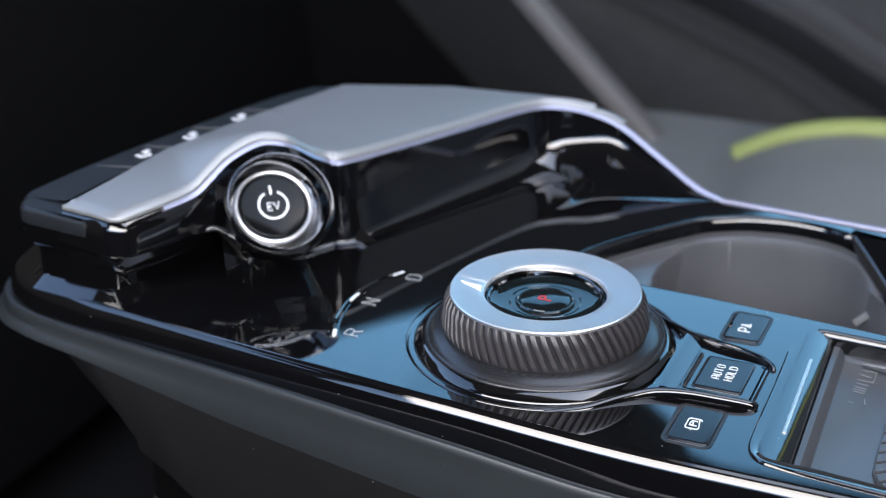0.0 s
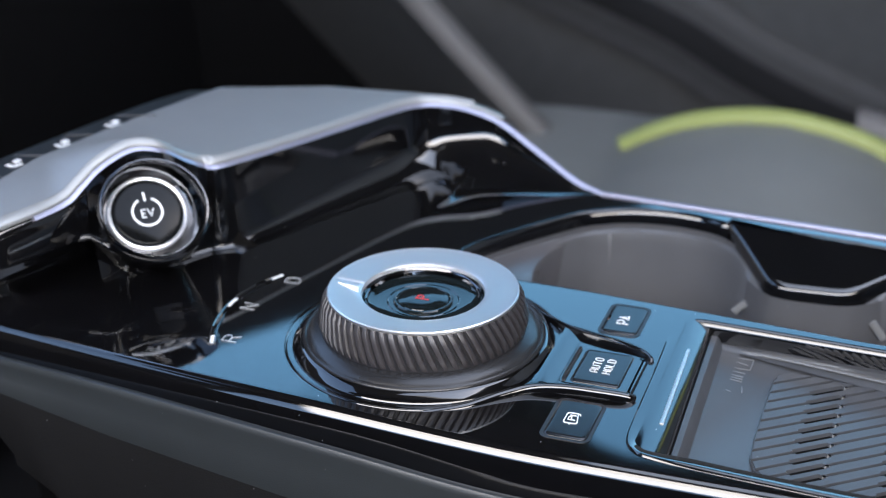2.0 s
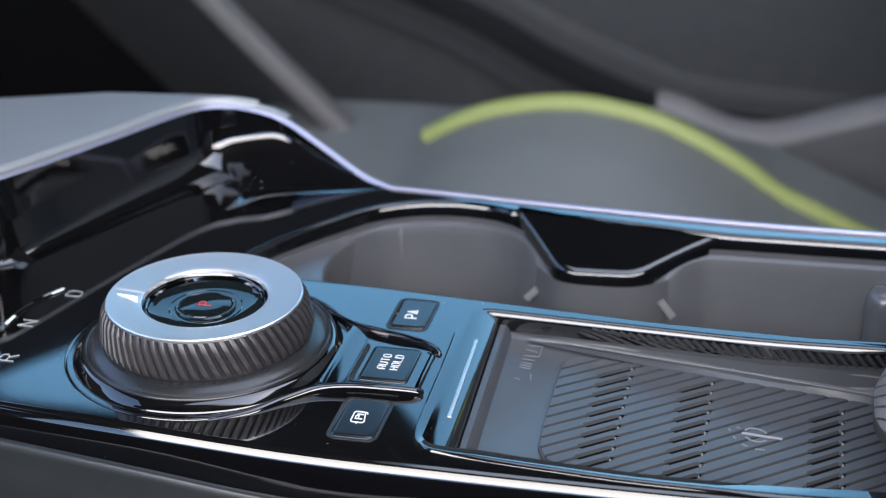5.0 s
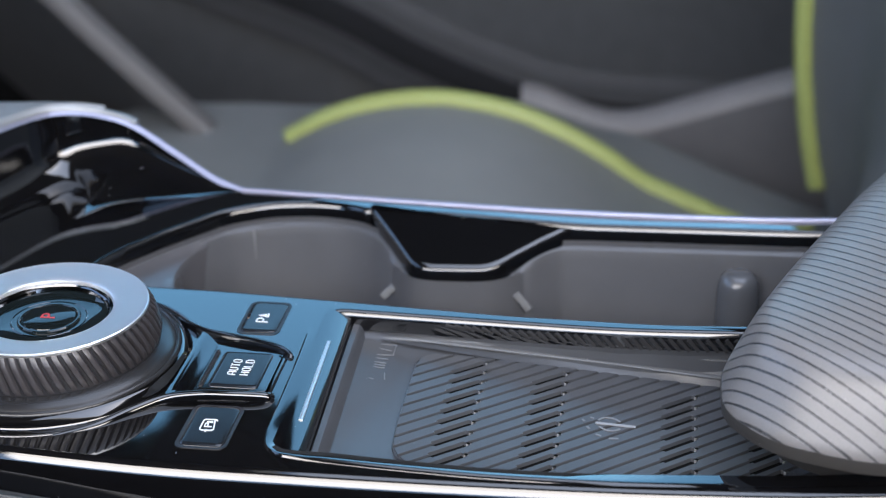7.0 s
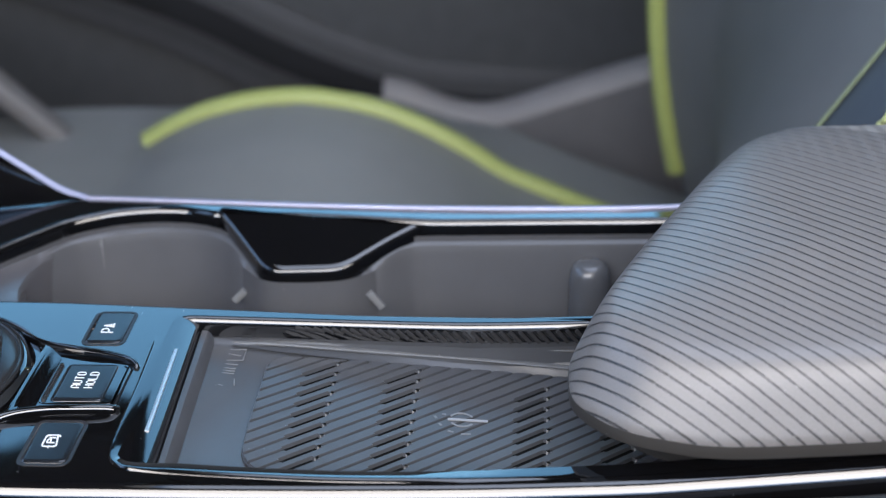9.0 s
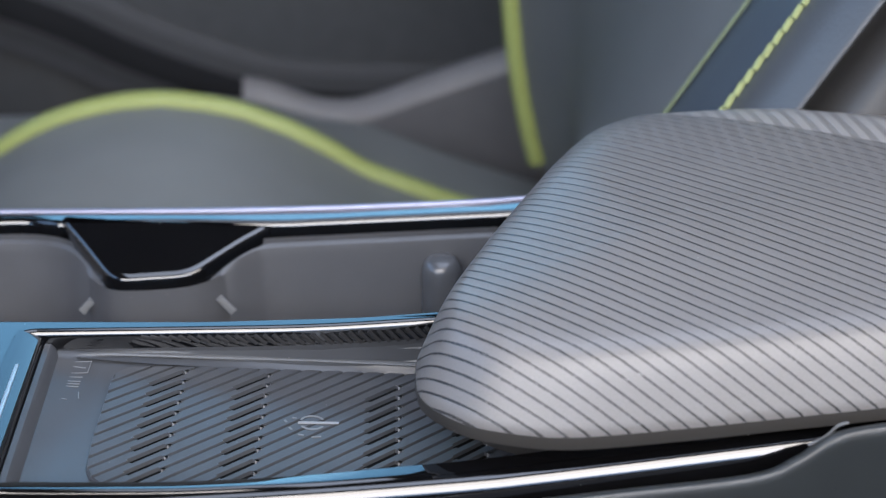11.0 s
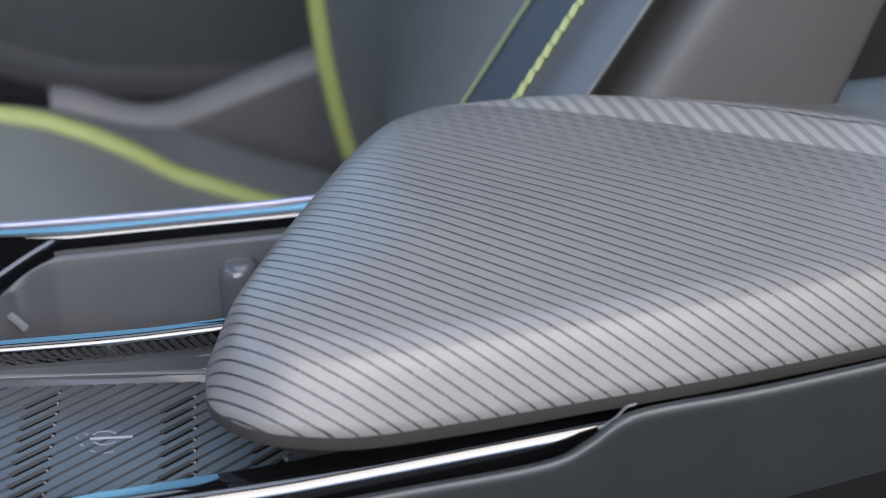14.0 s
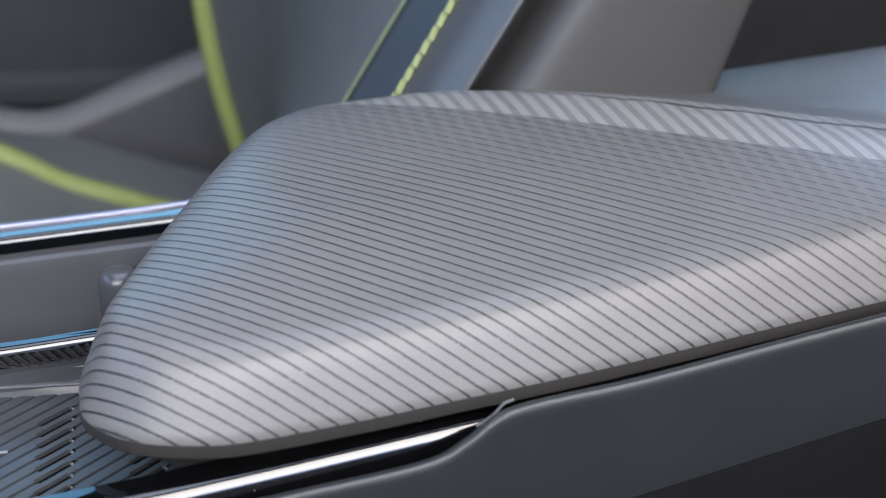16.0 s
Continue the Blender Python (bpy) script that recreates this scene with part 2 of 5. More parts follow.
def thing(name, label, category, group="", kind="", at=(0, 0, 0)):
    ob = new(name)
    ob.empty_display_size = 0.02
    ob.location = at
    return tagged(ob, label, category, group, kind)


def curve(pts, n=8, closed=False):
    """A smooth line of points through the given ones."""
    P = [Vector(p) for p in pts]
    out, c = [], len(P)
    for i in range(c if closed else c - 1):
        if closed:
            a, b, d, e = P[i - 1], P[i], P[(i + 1) % c], P[(i + 2) % c]
        else:
            b, d = P[i], P[i + 1]
            a = P[i - 1] if i else b * 2 - d
            e = P[i + 2] if i + 2 < c else d * 2 - b
        for k in range(n):
            u = k / n
            out.append(0.5 * (2 * b + (d - a) * u + (2 * a - 5 * b + 4 * d - e) * u * u + (3 * b - a - 3 * d + e) * u**3))
    if not closed:
        out.append(P[-1].copy())
    return out


def rrect(x0, x1, y0, y1, r, n=6):
    out = []
    for cx, cy, a in ((x1 - r, y0 + r, -90), (x1 - r, y1 - r, 0), (x0 + r, y1 - r, 90), (x0 + r, y0 + r, 180)):
        for k in range(n + 1):
            t = radians(a + 90 * k / n)
            out.append((cx + r * math.cos(t), cy + r * math.sin(t)))
    return out


def rounded(pts, r, n=5):
    """A polygon with its corners rounded; r is one radius or one for each corner."""
    out, c = [], len(pts)
    for i in range(c):
        p, a, b = Vector(pts[i]), Vector(pts[i - 1]), Vector(pts[(i + 1) % c])
        ri = r[i] if isinstance(r, (list, tuple)) else r
        da, db = (a - p), (b - p)
        la, lb = min(ri, da.length * 0.48), min(ri, db.length * 0.48)
        s, e = p + da.normalized() * la, p + db.normalized() * lb
        for k in range(n + 1):
            u = k / n
            out.append(tuple(s * (1 - u) ** 2 + p * 2 * u * (1 - u) + e * u * u))
    return out


def offset(loop, d):
    """A loop that runs anticlockwise, moved inwards by d."""
    out, c = [], len(loop)
    for i in range(c):
        p, a, b = Vector(loop[i][:2]), Vector(loop[i - 1][:2]), Vector(loop[(i + 1) % c][:2])
        u, v = (p - a), (b - p)
        n = Vector((-u.y, u.x)).normalized() + Vector((-v.y, v.x)).normalized()
        if n.length < 1e-6:
            n = Vector((-u.y, u.x))
        n.normalize()
        k = max(0.5, n.dot(Vector((-v.y, v.x)).normalized()))
        q = p + n * (d / k)
        out.append((q.x, q.y))
    return out


def ring(bm, pts):
    return [bm.verts.new(p) for p in pts]


def skin(bm, a, b, closed=True):
    c = len(a)
    for i in range(c if closed else c - 1):
        j = (i + 1) % c
        try:
            bm.faces.new((a[i], a[j], b[j], b[i]))
        except ValueError:
            pass


def flat(bm, *loops):
    """Fills the area between loops of vertices."""
    edges = []
    for l in loops:
        for i in range(len(l)):
            e = bm.edges.get((l[i], l[(i + 1) % len(l)])) or bm.edges.new((l[i], l[(i + 1) % len(l)]))
            edges.append(e)
    bmesh.ops.triangle_fill(bm, edges=edges, use_beauty=True, use_dissolve=False)


def level(loop, z, slope=None):
    return [(x, y, z + (slope(x, y) if slope else 0)) for x, y in loop]


def plate(outer, profile, holes=(), hole_profile=(), slope=None, bottom=True):
    """A plate whose outer edge follows profile, rows of (inset, z) from the top inwards to the foot; holes likewise, their inset going outwards from the hole."""
    bm = bmesh.new()
    profile = [(profile[0][0] + 0.0005, profile[0][1])] + list(profile)
    if holes:
        hole_profile = [(hole_profile[0][0] + 0.0005, hole_profile[0][1])] + list(hole_profile)
    rings = [ring(bm, level(offset(outer, d), z, slope)) for d, z in profile]
    for a, b in zip(rings, rings[1:]):
        skin(bm, a, b)
    tops = [rings[0]]
    for h in holes:
        hr = [ring(bm, level(offset(h, -d), z, slope)) for d, z in hole_profile]
        for a, b in zip(hr, hr[1:]):
            skin(bm, a, b)
        tops.append(hr[0])
    flat(bm, *tops)
    if bottom and not holes:
        flat(bm, rings[-1])
    return bm


def lathe(profile, n=64, at=(0, 0, 0), m=None, a0=0.0):
    """A turned body of rows of (radius, z)."""
    bm = bmesh.new()
    rows = []
    for r, z in profile:
        if r < 1e-7:
            rows.append([bm.verts.new((0, 0, z))])
        else:
            rows.append([bm.verts.new((r * math.cos(a0 + 2 * math.pi * k / n), r * math.sin(a0 + 2 * math.pi * k / n), z)) for k in range(n)])
    for a, b in zip(rows, rows[1:]):
        if len(a) == 1 and len(b) == 1:
            continue
        for k in range(n):
            j = (k + 1) % n
            if len(a) == 1:
                bm.faces.new((a[0], b[k], b[j]))
            elif len(b) == 1:
                bm.faces.new((a[k], a[j], b[0]))
            else:
                bm.faces.new((a[k], a[j], b[j], b[k]))
    bmesh.ops.transform(bm, matrix=(m or Matrix.Translation(at)), verts=bm.verts)
    return bm


def sweep(path, section, closed=False, up=Vector((0, 0, 1)), caps=True):
    """A bar with the section (rows of side, up) along a line of points."""
    bm = bmesh.new()
    P = [Vector(p) for p in path]
    c, rows = len(P), []
    for i in range(c):
        a = P[i - 1] if (i or closed) else P[i]
        b = P[(i + 1) % c] if (i + 1 < c or closed) else P[i]
        d = (b - a).normalized()
        s = d.cross(up).normalized()
        u = s.cross(d)
        rows.append(ring(bm, [P[i] + s * x + u * z for x, z in section]))
    for i in range(c if closed else c - 1):
        skin(bm, rows[i], rows[(i + 1) % c])
    if caps and not closed:
        bm.faces.new(rows[0])
        bm.faces.new(rows[-1])
    return bm


def circle(r, n=10, sx=1.0, sz=1.0):
    return [(r * sx * math.cos(2 * math.pi * k / n), r * sz * math.sin(2 * math.pi * k / n)) for k in range(n)]


def cap(x0, x1, y0, y1, z0, z1, r=0.002, e=0.0008):
    """A key or pad with rounded corners and a rounded top edge."""
    prof = [(e * 1.6, z1), (e * 0.6, z1 - e * 0.25), (e * 0.15, z1 - e * 0.7), (0.0, z1 - e * 1.4), (0.0, z0)]
    return plate(rrect(x0, x1, y0, y1, r), prof)


def lettering(text, size, m, thick=0.00012):
    """Raised lettering as a bmesh, centred on the pose m."""
    cu = bpy.data.curves.new("lettering", "FONT")
    cu.body, cu.size, cu.extrude = text, size, thick
    cu.align_x, cu.align_y = "CENTER", "CENTER"
    cu.space_line = 0.86
    ob = bpy.data.objects.new("lettering", cu)
    scene.collection.objects.link(ob)
    dg = bpy.context.evaluated_depsgraph_get()
    me = bpy.data.meshes.new_from_object(ob.evaluated_get(dg))
    bm = bmesh.new()
    bm.from_mesh(me)
    bmesh.ops.transform(bm, matrix=m, verts=bm.verts)
    bpy.data.objects.remove(ob)
    bpy.data.meshes.remove(me)
    bpy.data.curves.remove(cu)
    return bm


def lines(strokes, w, m, thick=0.00012):
    """Flat strokes, each a line of (x, y) points of width w, laid on the pose m."""
    bm = bmesh.new()
    for s in strokes:
        b = sweep([(x, y, 0) for x, y in s], [(-w / 2, -thick), (w / 2, -thick), (w / 2, thick), (-w / 2, thick)])
        me = bpy.data.meshes.new("stroke")
        b.to_mesh(me)
        b.free()
        bm.from_mesh(me)
        bpy.data.meshes.remove(me)
    bmesh.ops.transform(bm, matrix=m, verts=bm.verts)
    return bm


def arc(cx, cy, r, a0, a1, n=24):
    return [(cx + r * math.cos(radians(a0 + (a1 - a0) * k / n)), cy + r * math.sin(radians(a0 + (a1 - a0) * k / n))) for k in range(n + 1)]

# ---- cabin shell ----


def wall_box(name, x0, x1, y0, y1, z0, z1, material):
    bm = bmesh.new()
    bmesh.ops.create_cube(bm, size=1.0)
    bmesh.ops.transform(bm, matrix=Matrix.LocRotScale(((x0 + x1) / 2, (y0 + y1) / 2, (z0 + z1) / 2), None, (x1 - x0, y1 - y0, z1 - z0)), verts=bm.verts)
    ob = part(name, bm, material, smooth=False)
    return tagged(ob, kind="structure")


FLOOR_Z = -0.42
tagged(wall_box("floor", -1.3, 1.6, -0.95, 1.05, FLOOR_Z - 0.05, FLOOR_Z, CARPET), "black carpeted cabin floor", "floor")
# unseen roof; the hole in it is added to let the overhead fill through
roof_bm = plate([(-0.62, -0.60), (1.6, -0.60), (1.6, 1.05), (-0.62, 1.05)], [(0.0, 0.78), (0.0, 0.86)], [rrect(-0.12, 0.68, -0.42, 0.38, 0.06)], [(0.0, 0.78), (0.0, 0.86)])
tagged(part("ceiling", roof_bm, ROOF, smooth=False), "unseen black headliner with an opening added for fill light", "ceiling", kind="structure")
tagged(wall_box("wall_passenger_low", -1.3, 1.6, 0.97, 1.05, FLOOR_Z, 0.28, SHELL), "dark door side below the window", "wall")
# unseen rail; the bulge below it is added to darken the bezel's reflection
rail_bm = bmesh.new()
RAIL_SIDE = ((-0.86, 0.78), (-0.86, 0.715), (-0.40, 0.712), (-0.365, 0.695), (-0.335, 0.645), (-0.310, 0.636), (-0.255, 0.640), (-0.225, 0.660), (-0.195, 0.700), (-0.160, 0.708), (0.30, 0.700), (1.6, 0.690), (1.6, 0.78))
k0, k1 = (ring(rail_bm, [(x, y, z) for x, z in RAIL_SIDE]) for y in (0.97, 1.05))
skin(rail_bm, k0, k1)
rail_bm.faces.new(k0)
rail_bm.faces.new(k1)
tagged(part("wall_passenger_rail", rail_bm, SHELL, smooth=False), "unseen dark roof rail with an added bulge that shapes reflections", "wall", kind="structure")
tagged(wall_box("wall_passenger_post", 0.80, 0.95, 0.97, 1.05, 0.28, 0.690, SHELL), "dark pillar between the windows", "wall")
wedge_bm = bmesh.new()
w0 = ring(wedge_bm, [(x, 0.97, z) for x, z in ((-1.3, 0.28), (0.044, 0.28), (-0.835, 0.711), (-0.86, 0.714), (-0.86, 0.78), (-1.3, 0.78))])
w1 = ring(wedge_bm, [(x, 1.05, z) for x, z in ((-1.3, 0.28), (0.044, 0.28), (-0.835, 0.711), (-0.86, 0.714), (-0.86, 0.78), (-1.3, 0.78))])
skin(wedge_bm, w0, w1)
wedge_bm.faces.new(w0)
wedge_bm.faces.new(w1)
tagged(part("wall_passenger_front", wedge_bm, SHELL, smooth=False), "dark windscreen pillar and window corner", "wall", kind="structure")
tagged(wall_box("wall_driver_low", -0.75, 0.85, -0.95, -0.74, FLOOR_Z, 0.27, SHELL), "dark door side below the window", "wall")
tagged(wall_box("wall_driver_rail", -0.75, 1.6, -0.95, -0.58, 0.70, 0.78, SHELL), "dark roof rail over the window", "wall")
tagged(wall_box("wall_driver_rear", 0.85, 1.6, -0.95, -0.87, FLOOR_Z, 0.74, SHELL), "dark rear side of the cabin", "wall")
tagged(wall_box("wall_driver_front", -1.3, -0.75, -0.95, -0.87, FLOOR_Z, 0.74, SHELL), "dark side ahead of the open door", "wall")
window = tagged(new("window_1"), "tinted passenger window pane", "window", kind="structure")
PANE = bpy.data.materials.new("tinted_window_glass")
PANE.use_nodes = True
pn = PANE.node_tree
pn.nodes.remove(pn.nodes["Principled BSDF"])
clear, gloss, both, fres = (pn.nodes.new(k) for k in ("ShaderNodeBsdfTransparent", "ShaderNodeBsdfGlossy", "ShaderNodeMixShader", "ShaderNodeFresnel"))
clear.inputs[0].default_value = (0.75, 0.94, 0.95, 1)
gloss.inputs["Roughness"].default_value = 0.02
pn.links.new(fres.outputs[0], both.inputs[0])
pn.links.new(clear.outputs[0], both.inputs[1])
pn.links.new(gloss.outputs[0], both.inputs[2])
pn.links.new(both.outputs[0], pn.nodes["Material Output"].inputs[0])
gb = bmesh.new()
bmesh.ops.create_cube(gb, size=1.0)
bmesh.ops.transform(gb, matrix=Matrix.LocRotScale((-0.02, 1.01, 0.497), None, (1.64, 0.004, 0.434)), verts=gb.verts)
pane = part("pane", gb, PANE, window, smooth=False)
pane.visible_shadow = False
# unseen; raised over the lower windscreen to keep sky light off the nose
tagged(wall_box("wall_front", -1.3, -1.22, -0.87, 0.97, FLOOR_Z, 0.42, SHELL), "unseen dark bulkhead raised to block light from the front", "wall")
tagged(wall_box("wall_back", 1.52, 1.6, -0.87, 0.97, FLOOR_Z, 0.74, SHELL), "dark rear of the cabin", "wall")
tagged(wall_box("ground", -300, 300, -300, 300, -0.75, -0.70, GROUND), "dusty paved ground outside the car", "ground")

# ---- console: black bezel with its openings ----
NEAR = [(-0.2095, -0.004), (-0.2048, -0.0198), (-0.1890, -0.0306), (-0.168, -0.0355), (-0.140, -0.0385), (-0.098, -0.0437), (-0.050, -0.0485), (-0.012, -0.0518), (0.045, -0.0565), (0.089, -0.0570), (0.123, -0.0568), (0.153, -0.0562), (0.185, -0.0550), (0.215, -0.0530), (0.265, -0.0492), (0.325, -0.0440)]
FARSIDE = [(0.345, 0.1340), (0.25, 0.1328), (0.155, 0.1330), (0.10, 0.1372), (0.045, 0.1410), (0.020, 0.1438), (-0.010, 0.153), (-0.050, 0.160), (-0.12, 0.150), (-0.185, 0.110), (-0.206, 0.050)]
outline = [tuple(p) for p in curve([(*p, 0) for p in NEAR], 5)]
outline = [(p[0], p[1]) for p in outline] + [(0.345, -0.042)] + [(p[0], p[1]) for p in curve([(*p, 0) for p in FARSIDE], 4)]


def rise(x, y):
    """The console climbs a little towards the rear."""
    return 0.045 * max(0.0, x - 0.23) ** 1.0


CUPS = [(-0.006, 0.0560), (0.042, 0.0545), (0.087, 0.0510), (0.142, 0.0465), (0.190, 0.0455), (0.262, 0.0480), (0.270, 0.060), (0.270, 0.113), (0.262, 0.1200), (0.1605, 0.1200), (0.1540, 0.1190), (0.1485, 0.1155), (0.1400, 0.1080), (0.1330, 0.1015), (0.1275, 0.0985), (0.1170, 0.0976), (0.1055, 0.0975), (0.1000, 0.1005), (0.0930, 0.1105), (0.0860, 0.1205), (0.0780, 0.1272), (0.0680, 0.1308), (0.0550, 0.1318), (0.0385, 0.1288), (0.0235, 0.1205), (0.0060, 0.0985), (-0.0070, 0.0790), (-0.0115, 0.0660)]
cup_hole = rounded(CUPS, 0.006, 4)
BEZEL_CUPS = CUPS[:9] + [(0.1605, 0.1203), (0.120, 0.1250), (0.0800, 0.1278)] + [p for p in CUPS[9:] if p[0] < 0.0790]
bezel_cup_hole = rounded(BEZEL_CUPS, 0.006, 4)
TRAY = [(0.0835, -0.0440), (0.1215, -0.0455), (0.1480, -0.0473), (0.1800, -0.0468), (0.2110, -0.0435), (0.275, -0.0380), (0.275, 0.0420), (0.219, 0.0405), (0.180, 0.0380), (0.135, 0.0400), (0.0825, 0.0425)]
tray_hole = rounded(TRAY, [0.005, 0.02, 0.02, 0.02, 0.02, 0.006, 0.006, 0.02, 0.02, 0.02, 0.005], 5)


def dip(x, y):
    """The bezel, with its rear climb and the lowered lip between the cups."""
    u = min(1.0, max(0.0, (0.036 - abs(x - 0.1165)) / 0.024))
    w = u * u * (3 - 2 * u)
    k = min(1.0, max(0.0, (0.136 - y) / 0.035)) if y > 0.09 else 0.0
    return rise(x, y) - 0.0075 * w * k


console = thing("centre_console", "car centre console in glossy piano black with grey sides", "console", at=(0, 0, FLOOR_Z))


def under(parent):
    return Matrix.Translation(-Vector(parent.location))


bezel_bm = plate(outline, [(0.0020, 0.0), (0.0012, -0.0002), (0.0006, -0.0007), (-0.0001, -0.0017), (-0.0008, -0.0027), (-0.0013, -0.0038), (-0.0018, -0.0060), (-0.0022, -0.0090), (-0.0028, -0.0120), (-0.0040, -0.0150), (-0.0040, -0.0170)],
                 [bezel_cup_hole, tray_hole], [(0.0018, 0.0), (0.0013, -0.0002), (0.0009, -0.0006), (0.0002, -0.0018), (0.0, -0.0026), (0.0, -0.0066)], slope=rise)


def cpart(name, bm, material, label="", smooth=True, parent=None):
    """A part of the console, given in world places."""
    p = parent or console
    bmesh.ops.transform(bm, matrix=Matrix.Translation(-world_of(p)), verts=bm.verts)
    return part(name, bm, material, p, label, smooth)


def world_of(ob):
    v = Vector(ob.location)
    while ob.parent:
        ob = ob.parent
        v = v + Vector(ob.location)
    return v


cpart("bezel", bezel_bm, PIANO, "glossy piano black panel")


def facet_fall(x, y):
    return -0.0088 * (0.1270 - y) / 0.0295


cpart("cup_lip", plate(rounded([(0.1052, 0.0962), (0.1278, 0.0972), (0.1335, 0.1003), (0.1405, 0.1068), (0.1490, 0.1143), (0.1600, 0.1225), (0.120, 0.1272), (0.0780, 0.1296), (0.0855, 0.1196), (0.0924, 0.1096), (0.0992, 0.0996)], [0.004, 0.004, 0.004, 0.004, 0.004, 0.001, 0.001, 0.001, 0.004, 0.004, 0.004], 4), [(0.0020, 0.0002), (0.0009, -0.0002), (0.0002, -0.0010), (0.0, -0.0024), (0.0, -0.0080)], slope=facet_fall), PIANO, "sloping glossy black lip")

# grey side panel with its rolled lip
LIP = [(-0.2165, 0.014, -0.0112), (-0.2128, -0.0120, -0.0110), (-0.2035, -0.0258, -0.0108), (-0.1890, -0.0336, -0.0104), (-0.160, -0.0398, -0.0098), (-0.0900, -0.0500, -0.0082), (-0.0075, -0.0610, -0.0085), (0.0475, -0.0645, -0.0115), (0.100, -0.0645, -0.0105), (0.150, -0.0632, -0.0075), (0.215, -0.0620, -0.0035), (0.263, -0.0610, 0.0002), (0.300, -0.0600, 0.0030), (0.3125, -0.0590, 0.0075), (0.3225, -0.0575, 0.0132), (0.335, -0.0555, 0.0145), (0.365, -0.0530, 0.0155), (0.430, -0.0460, 0.0195), (0.60, -0.0280, 0.0290)]
lip = curve(LIP, 6)


def front_of(z):
    """How far forward the lower panel reaches at a given height."""
    return float(np.interp(z, [-0.40, -0.10, -0.062, -0.040, -0.016], [0.10, -0.035, -0.112, -0.153, -0.168]))


def narrowed(x, h):
    """The grey panel is a slim band at the nose and grows taller towards the rear."""
    if h > -0.0041 or h < -0.034:
        return h
    k = float(np.interp(x, [-0.19, -0.16, -0.092, -0.054, 0.05, 0.20], [0.24, 0.28, 0.55, 0.62, 0.78, 1.0]))
    return -0.004 + (h + 0.004) * (0.0285 * k - 0.004) / 0.0245


def side_sheet(lip, prof, thick=0.003, cut=False):
    bm = bmesh.new()
    rows = []
    for i, p in enumerate(lip):
        a, b = lip[max(0, i - 1)], lip[min(len(lip) - 1, i + 1)]
        d = Vector((b.x - a.x, b.y - a.y, 0)).normalized()
        n = Vector((d.y, -d.x, 0))
        # the foot of the panel runs on straight below the step in the lip
        base = p.z if p.x < 0.29 else 0.0022 + 0.10 * (p.x - 0.29)
        pts = []
        for o, h in prof:
            g = narrowed(p.x, h)
            q = p + n * o + Vector((0, 0, (g if h > -0.008 else (base - p.z) + g)))
            if cut:
                q.x = max(q.x, front_of(q.z))
            pts.append(q)
        rows.append(ring(bm, pts))
    for a, b in zip(rows, rows[1:]):
        skin(bm, a, b, closed=False)
    return bm


cpart("side_panel", side_sheet(lip, [(-0.005, -0.0035), (-0.0015, 0.0), (0.0002, 0.0005), (0.0010, 0.0003), (0.0016, -0.0005), (0.0020, -0.0020), (0.0023, -0.0040), (0.0034, -0.0120), (0.0047, -0.0200), (0.0052, -0.0285), (0.0040, -0.0300)]), GREYSIDE, "smooth satin grey side panel")
cpart("lower_side_panel", side_sheet(lip, [(0.0042, -0.0290), (0.0046, -0.0330), (0.0044, -0.0400), (0.0042, -0.0500), (0.0038, -0.0600), (0.0035, -0.0700), (0.001, -0.0950), (-0.002, -0.1300), (-0.005, -0.40)], cut=True), LOWSIDE, "dark grained lower side panel")
far_side = bmesh.new()
fr = [(p[0], p[1]) for p in curve([(*p, 0) for p in FARSIDE], 4)]
rows = [ring(far_side, [(x, y + o, z) for x, y in fr]) for o, z in ((0.004, -0.003), (0.006, -0.03), (0.006, FLOOR_Z))]
for a, b in zip(rows, rows[1:]):
    skin(far_side, a, b, closed=False)
cpart("far_side_panel", far_side, LOWSIDE)

# cup well: walls, floor
well = bmesh.new()
w_levels = [(0.0002, -0.0058), (0.0002, -0.0080), (0.0020, -0.0090), (0.0032, -0.0130), (0.0060, -0.0480), (0.0100, -0.0580), (0.0180, -0.0600)]
wr = [ring(well, level(offset(cup_hole, d), z, dip if i < 3 else None)) for i, (d, z) in enumerate(w_levels)]
for a, b in zip(wr, wr[1:]):
    skin(well, a, b)
flat(well, wr[-1])
cpart("cup_well", well, CUP, "warm grey moulded cup holder well")

# charging tray: walls and sloped floor


def fall(x, y):
    return -0.10 * (x - 0.113)


tw = bmesh.new()
t_levels = [(-0.0010, -0.0062), (-0.0008, -0.0080), (0.0006, -0.0092), (0.0020, -0.0099), (0.0034, -0.0102)]
tr_ = [ring(tw, level(offset(tray_hole, d), z, fall if i > 1 else dip)) for i, (d, z) in enumerate(t_levels)]
for a, b in zip(tr_, tr_[1:]):
    skin(tw, a, b)
flat(tw, tr_[-1])
cpart("charging_tray", tw, MAT, "grey rubber wireless charging tray")

# glossy ramp at the front of the tray, with a bright bar for its reflection
ramp_bm = bmesh.new()
RAMP = [[(x, 0.0436, z), (x + k * 0.5, -0.002, z), (x + k, -0.0452, z)] for x, k, z in ((0.0812, 0.0010, 0.0003), (0.0830, 0.0010, 0.0001), (0.0840, 0.0012, -0.0003), (0.0880, 0.0032, -0.0019), (0.0886, 0.0034, -0.0024), (0.0890, 0.0035, -0.0034), (0.0891, 0.0035, -0.0100))]
ramp_rows = [ring(ramp_bm, r) for r in RAMP]
for a, b in zip(ramp_rows, ramp_rows[1:]):
    skin(ramp_bm, a, b, closed=False)
cpart("tray_ramp", ramp_bm, PIANO)
